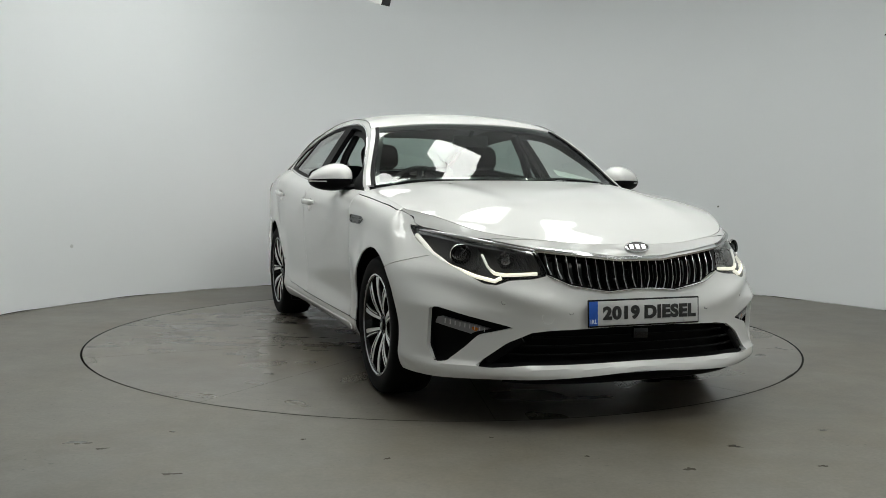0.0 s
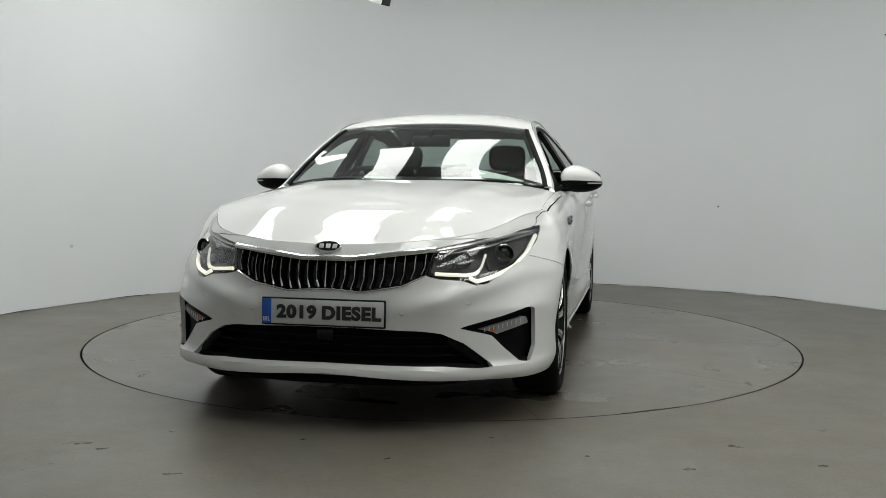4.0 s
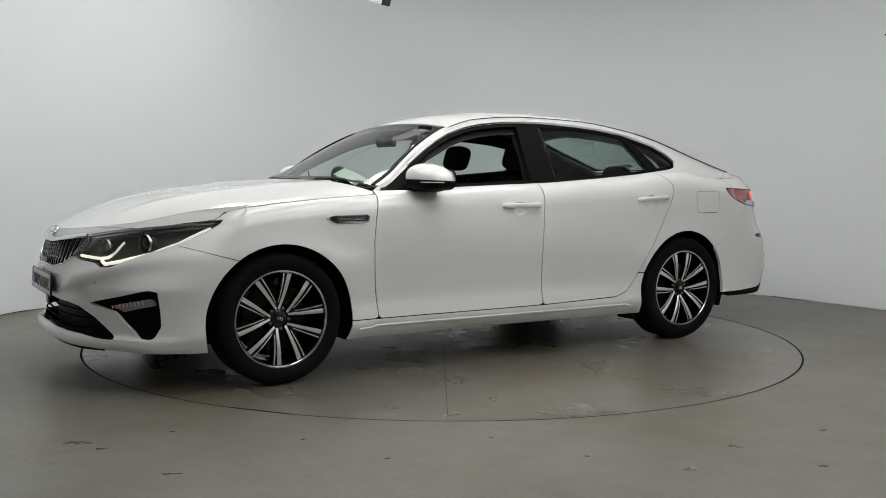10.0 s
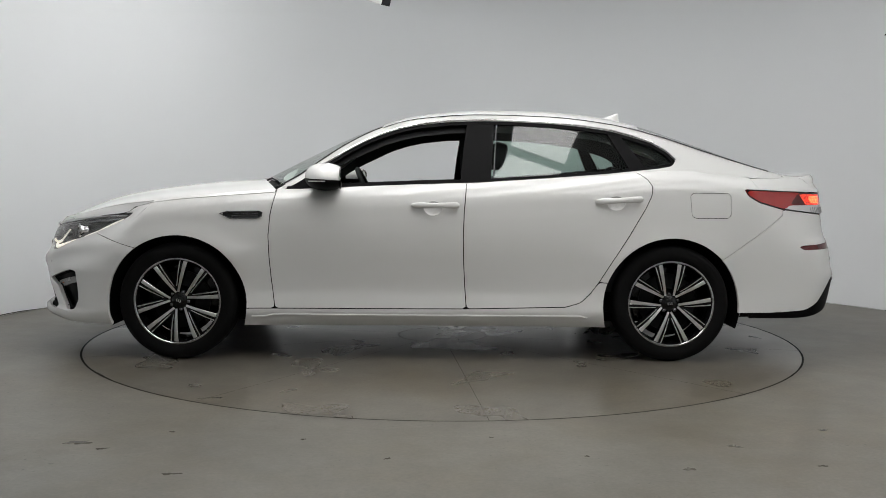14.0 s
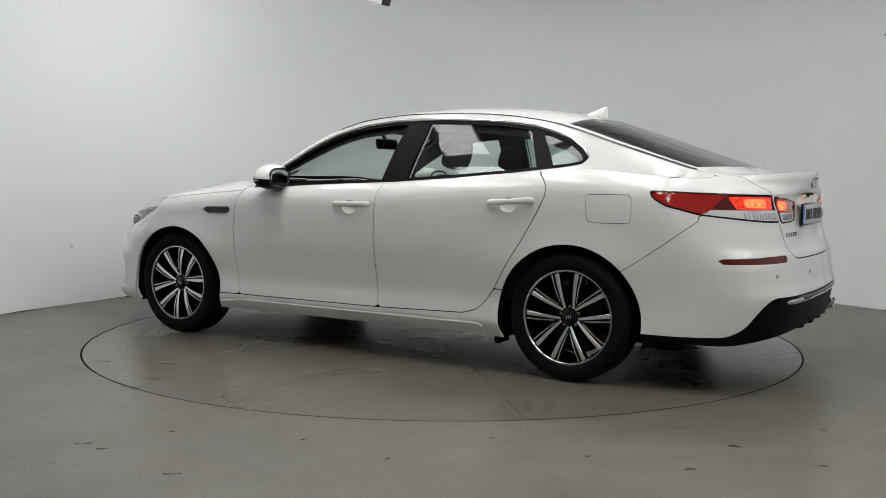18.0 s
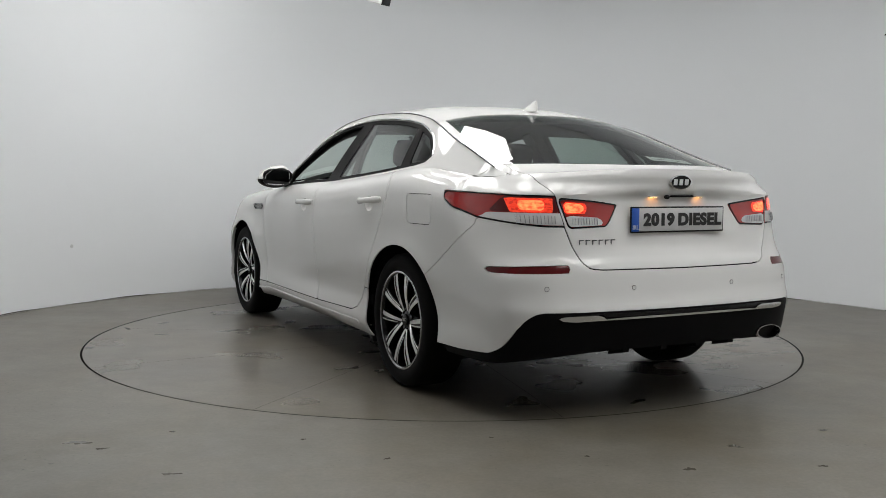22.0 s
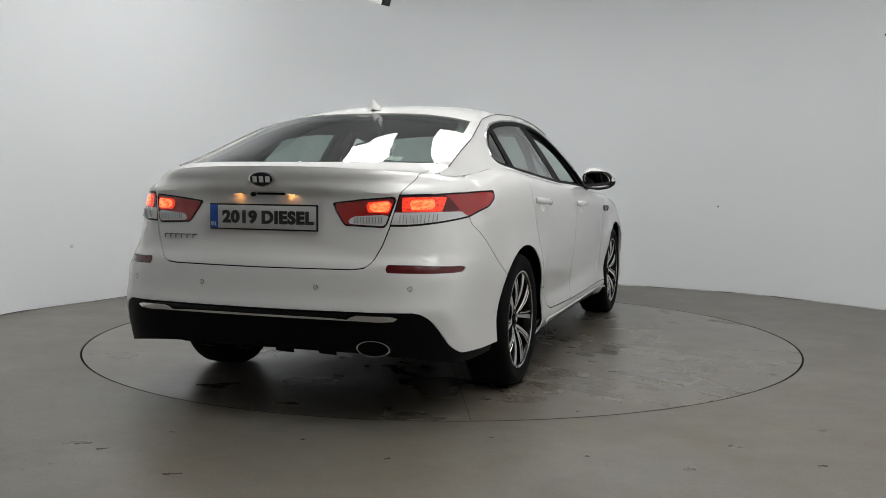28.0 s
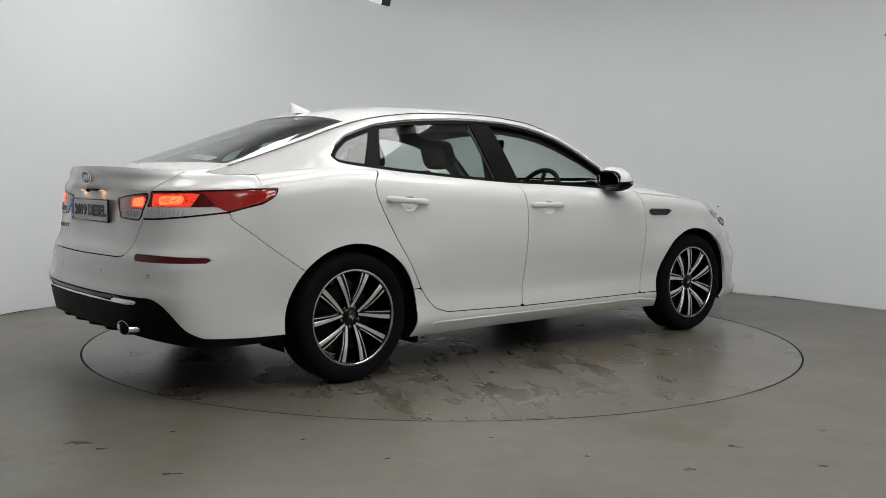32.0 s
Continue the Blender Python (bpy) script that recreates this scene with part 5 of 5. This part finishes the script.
def build_cabin(car, p, K):
    p("dashboard", loft([[(x, y, z) for x, z in ((.99, .93), (.86, .985), (.72, .99), (.58, .965), (.52, .90), (.55, .72), (.70, .60), (.98, .60))] for y in (-.74, -.4, 0, .4, .74)]), TRIM, "dark dashboard", None, 30)
    V = np.array([[(x, y, float(upper_z(np.array(x), np.array(y))) - .030) for y in np.linspace(.34, .62, 14)] for x in np.linspace(.785, .86, 6)])
    p("dash_paper", rim(grid(V[::-1]), .001), PAPER, "white paper standing on the dashboard behind the windscreen")
    # right-hand drive
    M = Matrix.Translation((.40, -.37, .93)) @ pose(0, 0, 0, 0, -64, 0)
    ring = [(.185 * math.cos(a), .185 * math.sin(a), 0) for a in np.linspace(0, 2 * math.pi, 41)[:-1]]
    w = p("steering_wheel", moved(tube(ring, .016, 10, closed=True), M), TRIM, "dark steering wheel on the driver's side")
    p("wheel_boss", moved(ball(0, 0, -.01, .075, .075, .03, 20, 10, .8), M), TRIM, "", w)
    for a in (0, 180, 270):
        p("wheel_spoke", moved(box(.12 * math.cos(radians(a)), .12 * math.sin(radians(a)), 0, .14 if a != 270 else .03, .03 if a != 270 else .14, .014, .004), M), TRIM, "", w)
    p("steering_column", tube([(.43, -.37, .915), (.62, -.37, .83)], .035, 12), TRIM, "")

    def seat(y, x, z0, width, back_h, name="front_seat"):
        base = ball(x + .22, y, z0, .27, width / 2, .10, 24, 12, .45)
        s = p(name, base, CLOTH, "dark cloth seat")
        M = Matrix.Translation((x - .04, y, z0 + .02)) @ pose(0, 0, 0, 0, -17, 0)
        p("backrest", moved(ball(0, 0, back_h / 2, .075, width / 2, back_h / 2, 24, 16, .5), M), CLOTH, "", s)
        p("headrest", moved(ball(.01, 0, back_h + .125, .05, .125, .085, 24, 14, .55), M), CLOTH, "", s)
        for d in (-.05, .05):
            p("headrest_post", moved(tube([(0, d, back_h - .02), (0, d, back_h + .06)], .006, 8), M), DARK_CHROME, "chrome post", s)
    for y in (.36, -.36):
        seat(y, -.20, .48, .50, .58)
    bench = p("rear_bench", ball(-.72, 0, .47, .28, .66, .10, 30, 12, .4), CLOTH, "dark rear bench")
    M = Matrix.Translation((-1.02, 0, .48)) @ pose(0, 0, 0, 0, -24, 0)
    p("backrest", moved(ball(0, 0, .27, .08, .64, .30, 30, 14, .4), M), CLOTH, "", bench)
    for y in (.36, 0, -.36):
        p("headrest", moved(ball(.0, y, .63 - .04 * (y == 0), .045, .12, .07, 22, 12, .55), M), CLOTH, "", bench)
    p("parcel_shelf", box(-1.62, 0, 1.0, .75, 1.26, .03, .01), TRIM, "dark parcel shelf")
    p("centre_console", box(.15, 0, .52, .9, .22, .26, .03, 3), TRIM, "")
    p("cabin_floor", box(-.2, 0, .30, 2.2, 1.5, .03, .01), DARK, "")
    for s in (1, -1):
        for a, b, name in ((.80, -.20, "door_trim"), (-.26, -1.15, "door_trim")):
            p(name, box((a + b) / 2, s * .775, .69, a - b, .05, .60, .015), TRIM, "dark door trim")
        p("pillar_trim", tube([(-.29, s * .70, .98), (-.28, s * .63, 1.18), (-.27, s * .55, 1.33)], .045, 10, flat=.5, up=(1, 0, 0)), TRIM, "")
    M = Matrix.Translation((.33, 0, 1.265)) @ pose(0, 0, 0, 0, 8, 0)
    m = p("inside_mirror", moved(box(0, 0, 0, .03, .23, .07, .014, 3), M), TRIM, "dark inside mirror")
    p("mirror_face", moved(box(-.0165, 0, 0, .002, .20, .05, .0005, 1), M), MIRROR, "mirror face", m)
    p("mirror_stem", tube([(.34, 0, 1.29), (.36, 0, 1.325)], .012, 8), TRIM, "", m)

def build_hung_box():
    """The corner of an equipment box that hangs from the ceiling."""
    b = new("hanging_box")
    tagged(b, "pale equipment box with black side hanging from the ceiling", "equipment box")
    M = pose(0, 0, 0, 8, 16, -5)
    part("casing", moved(box(0, 0, .14, .42, .34, .28, .003, 1), M), HOUSING, b, "pale casing")
    part("side_panel", moved(box(.213, 0, .14, .006, .34, .28, .001, 1), M), BLACK, b, "black side panel")
    part("hanger", box(0, 0, .6, .04, .04, .8, .004), HOUSING, b)
    b.matrix_basis = pose(-.690, 1.66, 2.500)
    return b


def blot(parent, name, x, y, rx, ry, turn, material, label, seed, z=.0007, n=26):
    """A thin ragged stain."""
    rng = random.Random(seed)
    ph = [(rng.uniform(0, 6.28), rng.uniform(.08, .28), k) for k in (2, 3, 5, 7)]
    ring = []
    for i in range(n):
        a = 2 * math.pi * i / n
        r = 1 + sum(w * math.sin(k * a + f) for f, w, k in ph)
        u, v = rx * r * math.cos(a), ry * r * math.sin(a)
        c, s = math.cos(radians(turn)), math.sin(radians(turn))
        ring.append((x + u * c - v * s, y + u * s + v * c))
    V = [(a, b, z) for a, b in ring]
    F = [tuple(range(n))]
    return part(name, (V, F), material, parent, label, 1)


def floor_marks():
    for (a, b), w in MARKS:
        strip_on(TABLE, "scratch", a, b, w, CRACK, "dark scratch in the paint")
    for i, (x, y, rx, ry, turn) in enumerate(((-1.42, -2.62, .05, .022, 5), (-1.30, -2.70, .02, .012, 20), (-1.1, -2.45, .012, .01, 0), (1.15, -2.6, .03, .014, -10), (.9, -2.9, .025, .014, 4), (-.95, -3.0, .03, .012, 0), (-.55, -2.55, .012, .008, 30), (1.6, -2.35, .02, .012, 0), (.55, -2.75, .010, .008, 0), (-.2, -2.8, .012, .009, 40), (.2, -2.5, .008, .007, 0), (1.4, -2.85, .02, .01, 15))):
        tagged(blot(None, "floor_stain", x, y, rx, ry, turn, STAIN, "", 50 + i), "small dark stain on the grey floor", "stain", group="stains on the floor")


# scratches and stains on the turntable, in its own plan
MARKS = [(((1.95, -1.11), (1.77, -1.38)), .006)]


build_room()
TABLE = build_turntable()
for row in LAMPS:
    build_lamp(*row)
build_hung_box()
floor_marks()
CAR, p, pair, K = build_car()
front_details(CAR, p, pair, K)
rear_details(CAR, p, pair, K)
side_details(CAR, p, pair, K)
build_wheels(CAR, p, K)
build_cabin(CAR, p, K)


def motions():
    turn = [(0.0, -70.54), (1.0, -78.30), (2.0, -86.11), (3.0, -93.88), (4.0, -101.65), (5.0, -109.40), (6.0, -117.12), (7.0, -124.87), (8.0, -132.55), (9.0, -140.33), (10.0, -147.82), (11.0, -155.74), (12.0, -163.63), (13.0, -171.46), (14.0, -179.27), (15.0, -187.22), (16.0, -195.23), (17.0, -203.25), (18.0, -211.22), (19.0, -219.19), (20.0, -227.08), (21.0, -234.94), (22.0, -242.72), (23.0, -250.52), (24.0, -258.29), (25.0, -266.06), (26.0, -273.72), (27.0, -281.51), (28.0, -289.29), (29.0, -297.08), (30.0, -304.92), (31.0, -312.80), (32.0, -320.67)]
    rows = [(t, pose(0, 0, 0, 0, 0, a)) for t, a in turn]
    walk(CAR, rows)
    walk(TABLE, [(t, pose(0, 0, 0, 0, 0, a - turn[0][1])) for t, a in turn])


motions()
